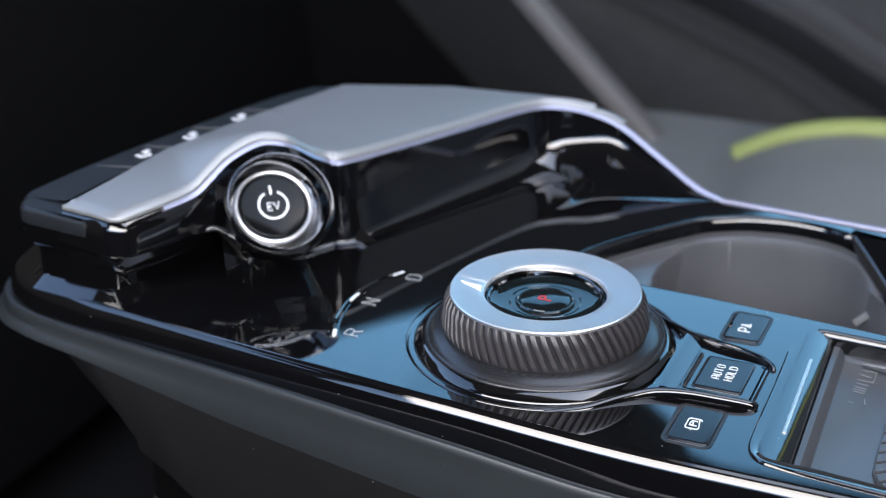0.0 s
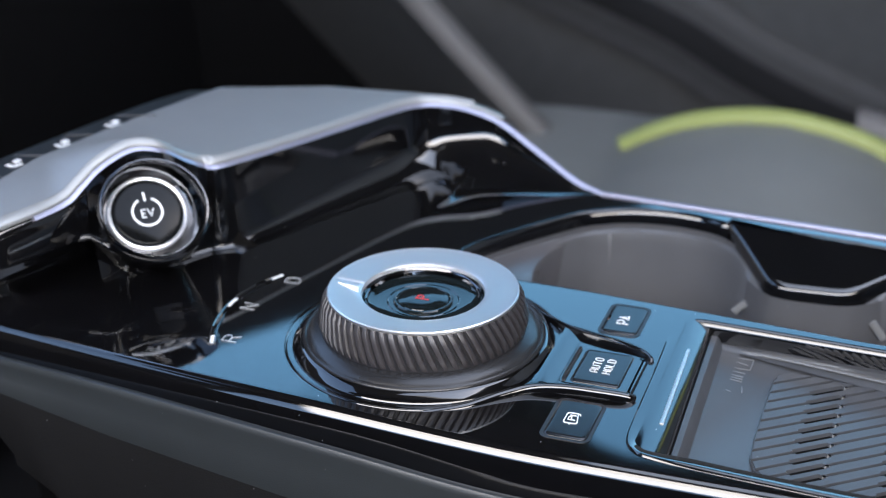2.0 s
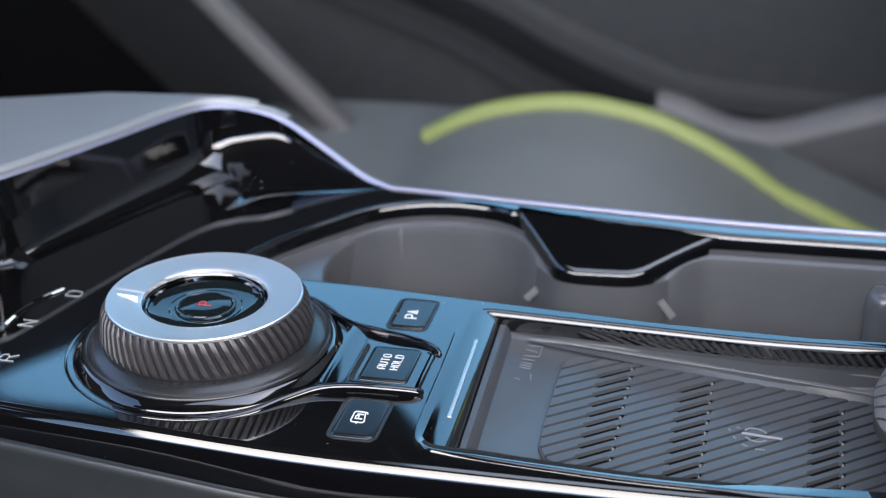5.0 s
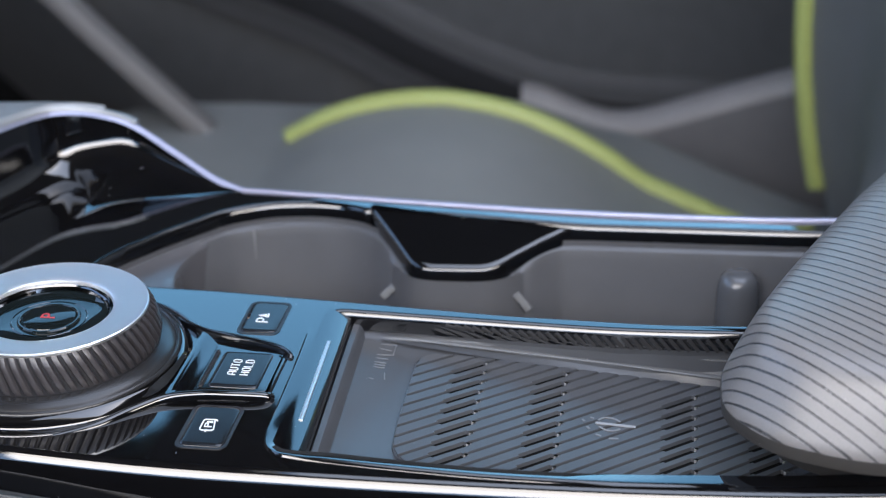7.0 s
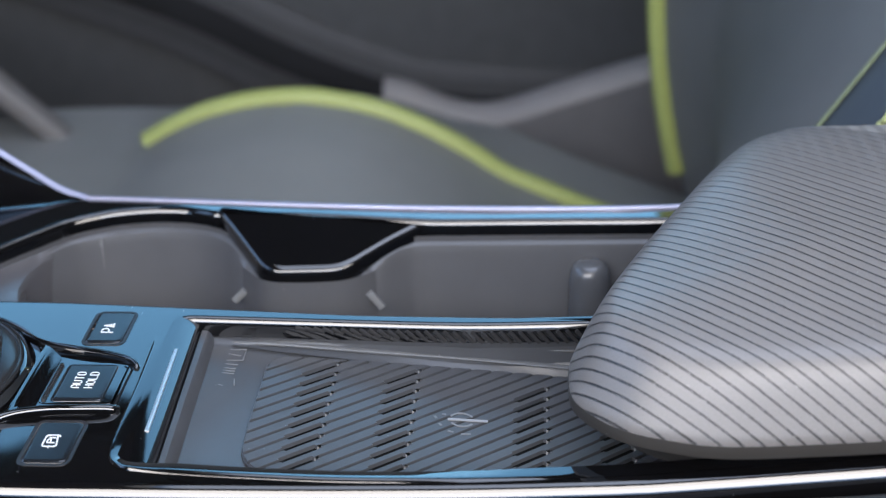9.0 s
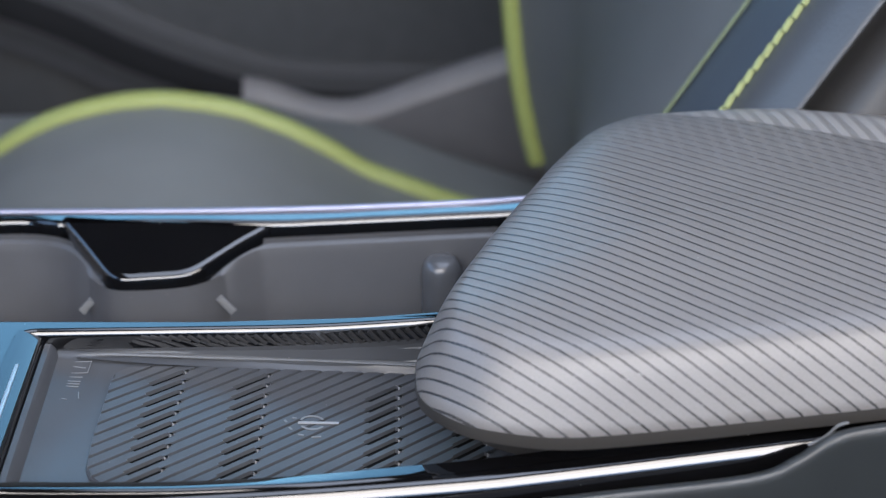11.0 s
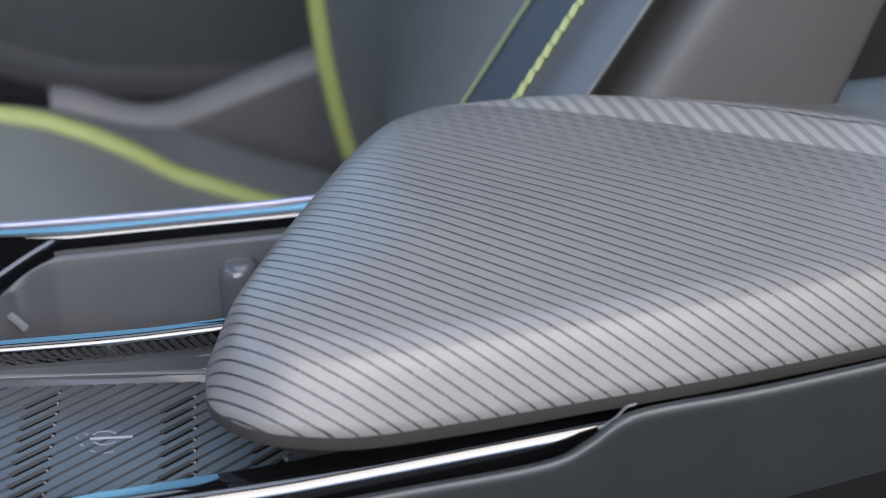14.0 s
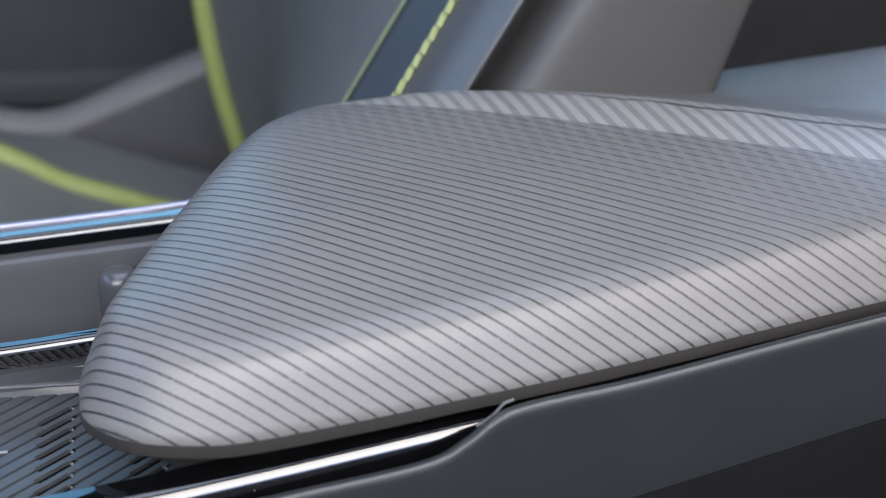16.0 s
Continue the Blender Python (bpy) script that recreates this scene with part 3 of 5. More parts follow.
# slightly tilted glossy border round the near corner of the tray
BORDER = [(0.0775, 0.0300), (0.0782, 0.0050), (0.0788, -0.0250), (0.0796, -0.0400), (0.0830, -0.0462), (0.0900, -0.0485), (0.1050, -0.0500), (0.1215, -0.0512), (0.1480, -0.0525), (0.1800, -0.0518), (0.2110, -0.0490), (0.262, -0.0440)]
border_out = curve([(*p, 0) for p in BORDER], 6)
border_bm = bmesh.new()
b_rows = []
for k, p in enumerate(border_out):
    a, b = border_out[max(0, k - 1)], border_out[min(len(border_out) - 1, k + 1)]
    d = (b - a).normalized()
    inward = Vector((-d.y, d.x, 0))
    grow = min(1.0, k / 16) * min(1.0, max(0.0, (0.215 - p.x) / 0.05))
    wide = 0.0032 + 0.0020 * min(1.0, max(0.0, (p.x - 0.080) / 0.02))
    b_rows.append(ring(border_bm, [p + inward * o * wide + Vector((0, 0, z * grow + 0.0001 + rise(p.x, p.y))) for o, z in ((-0.10, -0.0003), (0.0, 0.0004), (0.08, 0.0007), (0.20, 0.0007), (0.5, 0.0004), (0.8, 0.00015), (1.0, -0.0001))]))
for a, b in zip(b_rows, b_rows[1:]):
    skin(border_bm, a, b, closed=False)
cpart("tray_border", border_bm, PIANO, "glossy black raised border of the tray")
rim_bm = bmesh.new()
r_rows = [ring(rim_bm, [(x, 0.0418, z), (x + 0.0016, -0.002, z), (x + 0.0033, -0.0450, z)]) for x, z in ((0.0892, -0.0096), (0.0893, -0.0050), (0.0898, -0.0043), (0.0916, -0.0044), (0.0925, -0.0052), (0.0940, -0.0084), (0.0952, -0.0089), (0.0985, -0.0090))]
for a, b in zip(r_rows, r_rows[1:]):
    skin(rim_bm, a, b, closed=False)
cpart("tray_rim", rim_bm, MAT, "raised grey rubber rim of the tray")
# a solid bright bar stands in for the reflected line on the ramp
cpart("ramp_glint", sweep([(0.0853, 0.0225, -0.0011), (0.0863, -0.002, -0.0011), (0.0872, -0.0265, -0.0011)], rrect(-0.0007, 0.0007, -0.0005, 0.0006, 0.0003, 2)), BRUSHED, "slim bright bar drawn for a reflection on the ramp")

# ---- control deck in front of the dial ----
EDGE = [(-0.1708, -0.0305, 0.0325), (-0.1595, -0.0318, 0.0325), (-0.1465, -0.0330, 0.0325), (-0.1402, -0.0225, 0.0330), (-0.1340, -0.0040, 0.0338), (-0.1315, 0.0050, 0.0375), (-0.1285, 0.0140, 0.0420), (-0.1220, 0.0255, 0.0452), (-0.1140, 0.0330, 0.0430), (-0.1090, 0.0405, 0.0370), (-0.1047, 0.0465, 0.0332), (-0.0985, 0.0530, 0.0320), (-0.0785, 0.1035, 0.0290), (-0.0620, 0.1430, 0.0275), (-0.0500, 0.1545, 0.0265), (-0.0350, 0.1570, 0.0243), (-0.0228, 0.1568, 0.0203), (-0.0040, 0.1505, 0.0115), (0.0130, 0.1440, 0.0040), (0.0255, 0.1412, 0.0006)]
edge = curve(EDGE, 6)
deck = thing("control_deck", "raised silver control deck with glossy black flank and start button", "control panel")
LEFT = [(-0.1450, 0.1360, 0.0280), (-0.1590, 0.0800, 0.0300), (-0.1680, 0.0300, 0.0320)]


def top_plate():
    bm = bmesh.new()
    near = edge[: 6 * 15 + 1]
    lift = Vector((0, 0, 0.0016))
    loop = [p + lift for p in near] + [Vector((-0.0345, 0.1600, 0.0245)), Vector((-0.060, 0.1620, 0.0272)), Vector((-0.10, 0.152, 0.0292))] + [Vector(p) + Vector((0, 0, 0.0012)) for p in curve(LEFT, 5)]
    a = ring(bm, [p - Vector((0, 0, 0.0012)) for p in loop])
    # the bright bevel is widest round the nose
    narrow, broad = (offset([(p.x, p.y) for p in loop], o) for o in (0.0021, 0.0036))
    share = [max(0.0, min(1.0, (26 - k) / 12)) for k in range(len(loop))]
    flat_loop = [(n_[0] + (b_[0] - n_[0]) * u, n_[1] + (b_[1] - n_[1]) * u) for n_, b_, u in zip(narrow, broad, share)]
    mid_loop = offset([(p.x, p.y) for p in loop], 0.0004)
    mid = ring(bm, [(q[0], q[1], p.z - 0.0006) for p, q in zip(loop, mid_loop)])
    inner = ring(bm, [(q[0], q[1], p.z + 0.0010) for p, q in zip(loop, flat_loop)])
    deep = ring(bm, [(q[0], q[1], p.z + 0.0011) for p, q in zip(loop, offset(flat_loop, 0.0008))])
    foot = ring(bm, [p - Vector((0, 0, 0.0022)) for p in loop])
    skin(bm, foot, a)
    skin(bm, a, mid)
    skin(bm, mid, inner)
    skin(bm, inner, deep)
    flat(bm, deep)
    flat(bm, foot)
    return bm


part("top_plate", top_plate(), SATIN, deck, "satin silver top plate")
part("leg_plate", sweep([p + Vector((0, 0.0016, 0.0004)) for p in edge[6 * 15 - 1:6 * 16 + 1]], rrect(-0.0018, 0.0018, -0.0012, 0.0010, 0.0007, 2)), SATIN, deck, "satin silver leg cover")
part("edge_trim", sweep([p + Vector((0, 0, -0.0004)) for p in edge[20:]], [(-0.0010, -0.0012), (0.0014, -0.0012), (0.0016, -0.0008), (0.0006, 0.0000), (-0.0003, 0.0005), (-0.0010, 0.0004)]), LAVENDER, deck, "bright silver edge strip")


def flank():
    """A steep glossy wall under the edge; its front part turns in under the start button."""
    bm = bmesh.new()
    front, wall = [], []
    n = len(edge)
    for i, p in enumerate(edge):
        w = 2 if i < 70 else 7
        a, b = edge[max(0, i - w)], edge[min(n - 1, i + w)]
        d = Vector((b.x - a.x, b.y - a.y, 0)).normalized()
        s = Vector((d.y, -d.x, 0))
        zc = 0.0205 - 0.0022 * i / 30
        if i <= 6 * 5:
            prof = [(0.0, -0.0012), (0.0010, -0.0024), (0.0018, -0.004), (0.0027, zc + 0.0014 - p.z), (0.0029, zc + 0.0004 - p.z), (0.0024, zc - 0.0004 - p.z), (0.0006, zc - 0.0012 - p.z), (-0.0012, 0.0130 - p.z), (-0.005, 0.0098 - p.z), (-0.011, 0.0085 - p.z), (-0.014, -0.002 - p.z)]
            front.append(ring(bm, [p + s * o + Vector((0, 0, h)) for o, h in prof]))
        if i >= 6 * 5:
            low = max(0.0012, p.z - 0.0003)
            bow = float(np.interp(i, [30, 64, 74, 84, 94, 114], [0.05, 0.05, 0.30, 0.48, 0.65, 0.65])) * low
            lean = float(np.interp(i, [30, 66, 80, 100, 114], [0.10, 0.12, 0.14, 0.16, 0.22]))
            tall, steep = low - bow, math.atan(lean)
            arc_r = bow / (1 - math.sin(steep))
            wide = float(np.interp(i, [66, 80, 96, 108, 114], [1.0, 1.4, 3.2, 3.2, 1.4]))
            prof = [(0.0004, -0.0010), (0.0017, -0.0013)] + [(0.0017 + lean * tall * u, -0.0014 - max(0.0002, tall - 0.0014) * u) for u in (0.1, 0.5, 1.0)]
            prof += [(0.0017 + lean * tall + wide * arc_r * (math.cos(steep) - math.cos(a)), -tall - arc_r * (math.sin(a) - math.sin(steep))) for a in (steep + (math.pi / 2 - steep) * k / 9 for k in range(1, 10))]
            wall.append(ring(bm, [p + s * o + Vector((0, 0, h)) for o, h in prof]))
    for strip_ in (front, wall):
        for a, b in zip(strip_, strip_[1:]):
            skin(bm, a, b, closed=False)
    return bm


part("flank", flank(), PIANO, deck, "glossy black flank")

# core under the plate, to the far side and the nose
core = bmesh.new()
cl = [(p.x, p.y) for p in edge[6:6 * 14]]
cl = offset(cl + [(-0.06, 0.160), (-0.10, 0.151), (-0.148, 0.135), (-0.168, 0.118), (-0.186, 0.060), (-0.195, 0.0), (-0.194, -0.018), (-0.186, -0.0245)], 0.004)
c0 = ring(core, level(cl, 0.0245))
c1 = ring(core, level(cl, 0.0100))
c2 = ring(core, level(offset(cl, 0.010), -0.002))
skin(core, c0, c1)
skin(core, c1, c2)
flat(core, c0)
part("core", core, PIANO, deck)

# climate strip at the front of the deck
STRIP_L = [(-0.1925, -0.0230, 0.0298), (-0.1930, -0.0150, 0.0300), (-0.1860, 0.0180, 0.0306), (-0.1750, 0.0650, 0.0300), (-0.1640, 0.1080, 0.0290), (-0.1560, 0.1300, 0.0282)]
STRIP_R = [(-0.1745, -0.0235, 0.0318), (-0.1735, -0.0150, 0.0318), (-0.1690, 0.0300, 0.0316), (-0.1620, 0.0700, 0.0304), (-0.1500, 0.1150, 0.0290), (-0.1450, 0.1360, 0.0282)]
sl, sr = curve(STRIP_L, 6), curve(STRIP_R, 6)
strip = bmesh.new()
r0 = ring(strip, [p + Vector((0, 0, 0.0)) for p in sr])
r1 = ring(strip, [p + Vector((0, 0, 0.0006)) for p in sl])
r2 = ring(strip, [p + Vector((-0.0022, -0.0012, -0.0022)) for p in sl])
r3 = ring(strip, [p + Vector((-0.0022, -0.0012, -0.0125)) for p in sl])
r4 = ring(strip, [p + Vector((0.004, 0.004, -0.0165)) for p in sl])
for a, b in ((r0, r1), (r1, r2), (r2, r3), (r3, r4)):
    skin(strip, a, b, closed=False)
part("climate_strip", strip, STRIP, deck, "dark strip of climate keys")

nose = rounded([(-0.1945, -0.0205), (-0.1890, -0.0322), (-0.1590, -0.0346), (-0.1590, -0.0260), (-0.1760, -0.0205)], [0.003, 0.004, 0.0005, 0.0005, 0.002], 4)
part("strip_nose", plate(nose, [(0.0016, 0.0306), (0.0006, 0.0302), (0.0, 0.0292), (0.0, 0.0248), (0.0006, 0.0244)]), STRIP, deck, "dark grey nose of the key strip")
part("front_body", plate(rounded([(-0.1930, 0.0100), (-0.1938, -0.0190), (-0.1885, -0.0312), (-0.1590, -0.0338), (-0.1490, -0.0318), (-0.1440, -0.0180), (-0.160, 0.0100)], [0.004, 0.004, 0.005, 0.004, 0.004, 0.004, 0.004], 4), [(0.0, 0.0250), (0.0, 0.0185), (0.0004, 0.0172), (0.0016, 0.0158), (0.0032, 0.0148), (0.0040, 0.0100), (0.0036, 0.0030), (-0.0020, -0.0006)]), PIANO, deck, "glossy black lower body")

# ---- start button ----
axis = Vector((0.66, -0.73, 0.98)).normalized()
BUTTON_AT = Vector((-0.1082, 0.0153, 0.0252)) + axis * 0.0066
bx = Vector((0, 0, 1)).cross(axis).normalized()
by = axis.cross(bx)
BUTTON_AT -= bx * 0.0015 + by * 0.0008
BM = Matrix(((bx.x, by.x, axis.x, BUTTON_AT.x), (bx.y, by.y, axis.y, BUTTON_AT.y), (bx.z, by.z, axis.z, BUTTON_AT.z), (0, 0, 0, 1)))
BM = BM @ Matrix.Scale(0.885, 4)
BF = BM @ Matrix.Translation((-0.0019, 0.0011, -0.0070)) @ Matrix.Scale(0.91, 4)
bezel_cone = lathe([(0.0215, -0.014), (0.0220, -0.003), (0.0219, 0.0006), (0.0216, 0.0013), (0.0211, 0.0014), (0.0206, 0.0008), (0.0196, -0.0020), (0.0186, -0.0055), (0.0172, -0.0076), (0.0140, -0.0084)], 96)
for v in bezel_cone.verts:
    # the cone narrows towards one side of its rim
    u = min(1.0, max(0.0, -v.co.z / 0.0074)) if v.co.xy.length < 0.0210 else 0.0
    v.co += Vector((-0.0019, 0.0011, 0)) * u
bmesh.ops.transform(bezel_cone, matrix=BM, verts=bezel_cone.verts)
button = part("start_button", bezel_cone, SMOKE, deck, "round start button with smoked chrome bezel")
# slant-cut drum that carries the button down to the panel
drum = bmesh.new()
rows = []
for r, h, u in ((0.0214, 0.0002, 0.0), (0.0222, -0.0004, 0.0), (0.0226, -0.0016, 0.0), (0.0227, -0.0034, 0.12), (0.0227, -0.0040, 0.35), (0.0227, -0.0040, 0.7), (0.0233, -0.0040, 0.93), (0.0260, -0.0040, 1.0)):
    pts = []
    for k in range(64):
        a = 2 * math.pi * k / 64
        q = BM @ Vector((r * math.cos(a), r * math.sin(a), h))
        c = BM @ Vector((0, 0, h))
        s = 1 - 0.45 * u
        pts.append((c.x + (q.x - c.x) * s - 0.0107 * u, c.y + (q.y - c.y) * s + 0.0118 * u, q.z + (-0.0008 - q.z) * u))
    rows.append(ring(drum, pts))
for a, b in zip(rows, rows[1:]):
    skin(drum, a, b)
part("button_drum", drum, PIANO, button, "glossy black drum round the button")
part("inner_ring", lathe([(0.0179, -0.002), (0.0178, 0.0004), (0.0175, 0.0010), (0.0168, 0.0013), (0.0162, 0.0010), (0.0159, 0.0)], 96, m=BF), BRUSHED, button, "satin silver ring")
part("button_face", lathe([(0.0160, -0.001), (0.0155, 0.0002), (0.0150, 0.0008), (0.0142, 0.0011), (0.0, 0.00115)], 96, m=BF), FACE, button, "black glossy push face")
part("power_symbol", lines([arc(0, 0, 0.0066, 116, 424, 36), [(0, 0.0052), (0, 0.0095)]], 0.00095, BF @ pose(0, 0.0004, 0.0014)), WHITE, button, "white power symbol")
part("button_lettering", lines([[(-0.0007, 0.0018), (-0.0026, 0.0018), (-0.0026, -0.0018), (-0.0007, -0.0018)], [(-0.0026, 0.0), (-0.0010, 0.0)], [(0.0002, 0.0019), (0.0015, -0.0018), (0.0028, 0.0019)]], 0.00055, BF @ pose(0, -0.0002, 0.0014)), WHITE, button, "white letters EV")

crease = curve([(-0.1440, -0.0270, 0.0205), (-0.1427, -0.0242, 0.0204), (-0.1393, -0.0168, 0.0200), (-0.1359, -0.0094, 0.0194), (-0.1320, -0.0015, 0.0186), (-0.1275, 0.0010, 0.0190), (-0.1206, 0.0000, 0.0176), (-0.1162, 0.0002, 0.0148), (-0.1111, 0.0013, 0.0121), (-0.1065, 0.0034, 0.0104), (-0.0999, 0.0082, 0.0095), (-0.0949, 0.0141, 0.0105)], 5)
part("flank_crease", sweep(crease, circle(0.0013, 12)), PIANO, deck, "glossy black crease under the button")

# ---- rotary dial ----
dial = thing("rotary_dial", "round rotary gear dial with ribbed grip and silver ring", "dial")
part("collar", lathe([(0.0443, -0.0006), (0.0442, 0.0003), (0.0437, 0.0010), (0.0429, 0.0018), (0.0421, 0.0026), (0.0415, 0.0031), (0.0410, 0.0032), (0.0407, 0.0028)], 128), PIANO, dial, "glossy black outer ring")
part("moat_ring", lathe([(0.0471, -0.0004), (0.0469, 0.0002), (0.0466, 0.0004), (0.0462, 0.0003), (0.0458, -0.0002)], 128), PIANO, dial, "thin glossy black bead round the dial")
part("stepped_ring", lathe([(0.0409, 0.0), (0.0408, 0.0030), (0.0405, 0.0037), (0.0398, 0.0041), (0.0394, 0.0039), (0.0391, 0.0042), (0.0386, 0.0048), (0.0370, 0.0056), (0.0352, 0.0062), (0.0340, 0.0064)], 128), STEP, dial, "dark satin stepped ring")
grip = part("grip", lathe([(0.0344, 0.004), (0.0344, 0.0066), (0.0343, 0.0076), (0.0322, 0.0176), (0.0318, 0.0186), (0.0306, 0.0188)], 96), COLLAR, dial, "dark ribbed grip")
RIBS = 64


def rib():
    bm = bmesh.new()
    rows = []
    for k in range(6):
        u = k / 5
        z = 0.0068 + 0.0116 * u
        r = 0.0344 - 0.0024 * u
        tw_ = radians(-8.5) * (u - 0.5)
        h = 0.0013 if 0 < k < 5 else 0.0001
        w = 0.00135
        rows.append(ring(bm, [Matrix.Rotation(tw_, 3, "Z") @ Vector((r + rr, s, z)) for rr, s in ((-0.0004, -w), (h * 0.8, -w * 0.62), (h, 0), (h * 0.8, w * 0.62), (-0.0004, w))]))
    for a, b in zip(rows, rows[1:]):
        skin(bm, a, b, closed=False)
    return bm


first = part("rib", rib(), RIBBED, grip)
for k in range(1, RIBS):
    o = new("rib", first.data)
    o.parent = grip
    o.matrix_basis = pose(0, 0, 0, 0, 0, 360 * k / RIBS)


def ring_face(r):
    """The height of the silver ring, which falls gently inwards."""
    return 0.0182 + (r - 0.0206) * 0.10


part("silver_ring", lathe([(0.0318, 0.0172), (0.0320, 0.0186), (0.0319, 0.0191), (0.0315, 0.0194), (0.0309, ring_face(0.0309)), (0.0270, ring_face(0.0270)), (0.0230, ring_face(0.0230)), (0.0210, ring_face(0.0210)), (0.0206, 0.0180), (0.0204, 0.0172), (0.0203, 0.0150)], 128), BRUSHED, dial, "satin silver ring")
part("inner_wall", lathe([(0.0204, 0.0168), (0.0201, 0.0162), (0.0197, 0.0158), (0.0193, 0.0160)], 96), SMOKE, dial, "dark inner step")
part("inner_bead", lathe([(0.0197, 0.0154), (0.0196, 0.0162), (0.0192, 0.0165), (0.0187, 0.0163), (0.0184, 0.0155)], 96), SMOKE, dial, "thin chrome ring")
part("display", lathe([(0.0187, 0.0154), (0.0180, 0.0151), (0.0160, 0.01485), (0.0140, 0.0147), (0.0120, 0.01462), (0.0099, 0.0146)], 96), GLASS, dial, "dark glossy dished display")
part("centre_bead", lathe([(0.0101, 0.0140), (0.0100, 0.0150), (0.0096, 0.0154), (0.0091, 0.0154), (0.0087, 0.0150), (0.0085, 0.0146)], 96), GLASS, dial, "raised black rim")
part("centre_groove", lathe([(0.0122, 0.0143), (0.0121, 0.0147), (0.0119, 0.0148), (0.0117, 0.0147), (0.0116, 0.0143)], 96), SMOKE, dial, "fine bright line round the centre")
part("centre_lens", lathe([(0.0088, 0.0146), (0.0083, 0.0153), (0.0066, 0.0155), (0.0043, 0.01565), (0.0, 0.0157)], 72), GLASS, dial, "black glossy centre")
part("park_letter", lettering("P", 0.0070, pose(0.0002, 0, 0.0157, 0, 0, 90)), RED, dial, "red letter P")
pw = bmesh.new()
wedge = [(0.0288, 189.5), (0.0218, 192.0), (0.0216, 201.0)]
pa = ring(pw, [(r * math.cos(radians(a)), r * math.sin(radians(a)), ring_face(r) + 0.0003) for r, a in wedge])
pb = ring(pw, [(r * math.cos(radians(a)), r * math.sin(radians(a)), ring_face(r) - 0.0006) for r, a in wedge])
skin(pw, pa, pb)
pw.faces.new(pa)
part("pointer", pw, WHITE, dial, "white pointer wedge")
sector = bmesh.new()
s_rows = [ring(sector, [(r * math.cos(radians(a)), r * math.sin(radians(a)), ring_face(r) + dz) for r in (0.0206, 0.0230, 0.0260, 0.0290, 0.0306)]) for a, dz in [(149 + 0.2 * k - 0.2, -0.0003 + 0.0006 * k) for k in range(2)] + [(152 + 3 * k, 0.0003) for k in range(11)] + [(183, 0.0001), (186, -0.0003)]]
for a, b in zip(s_rows, s_rows[1:]):
    skin(sector, a, b, closed=False)
part("marked_sector", sector, BRUSHED, dial, "slightly raised silver sector")

# ---- raised surround from the dial to the hold key ----
surround = thing("key_surround", "raised glossy black frame from the dial to the hold key", "trim")
ARM_SECTION = [(-0.0019, -0.0030), (-0.0015, -0.0010), (-0.0011, -0.0002), (-0.0004, 0.0002), (0.0004, 0.0002), (0.0010, -0.0002), (0.0014, -0.0010), (0.0018, -0.0030)]
near_arm = curve([(0.0160, -0.0440, 0.0000), (0.0270, -0.0375, 0.0008), (0.0360, -0.0285, 0.0018), (0.0440, -0.0222, 0.0026), (0.0540, -0.0196, 0.0031), (0.0650, -0.0188, 0.0031), (0.0735, -0.0178, 0.0026), (0.0765, -0.0160, 0.0012)], 8)
part("near_arm", sweep(near_arm, ARM_SECTION), PIANO, surround)
far_arm = curve([(0.0180, 0.0432, 0.0000), (0.0280, 0.0352, 0.0010), (0.0360, 0.0270, 0.0020), (0.0440, 0.0210, 0.0026), (0.0540, 0.0176, 0.0029), (0.0650, 0.0149, 0.0027), (0.0725, 0.0124, 0.0022), (0.0755, 0.0098, 0.0014), (0.0760, 0.0080, 0.0004)], 8)
part("far_arm", sweep(far_arm, [(x * 0.62, z * 0.8) for x, z in ARM_SECTION]), PIANO, surround)
part("end_wall", plate(rounded([(0.0722, -0.0165), (0.0752, -0.0160), (0.0752, 0.0080), (0.0722, 0.0105)], 0.001, 3), [(0.0012, 0.0008), (0.0005, 0.0005), (0.0, -0.0002), (0.0, -0.001)]), PIANO, surround)
part("recess_floor", plate([(0.0425, -0.0190), (0.0735, -0.0165), (0.0740, 0.0095), (0.0650, 0.0135), (0.0530, 0.0160), (0.0425, 0.0200)], [(0.0, 0.0005), (0.0, -0.0006)]), PIANO, surround)


slope_bm = bmesh.new()
q_rows = [ring(slope_bm, [(x, y0 + (y1 - y0) * k / 6, z) for k in range(7)]) for x, z, y0, y1 in ((0.0440, 0.0024, -0.0195, 0.0190), (0.0455, 0.0025, -0.0190, 0.0180), (0.0470, 0.0022, -0.0182, 0.0168), (0.0492, 0.0012, -0.0172, 0.0150), (0.0505, 0.0007, -0.0166, 0.0140))]
for a, b in zip(q_rows, q_rows[1:]):
    skin(slope_bm, a, b, closed=False)
part("recess_slope", slope_bm, PIANO, surround, "glossy slope down to the hold key")


def turned(x, y, z):
    """A pose for signs that read from the driver's seat."""
    return pose(x, y, z, 0, 0, 90)


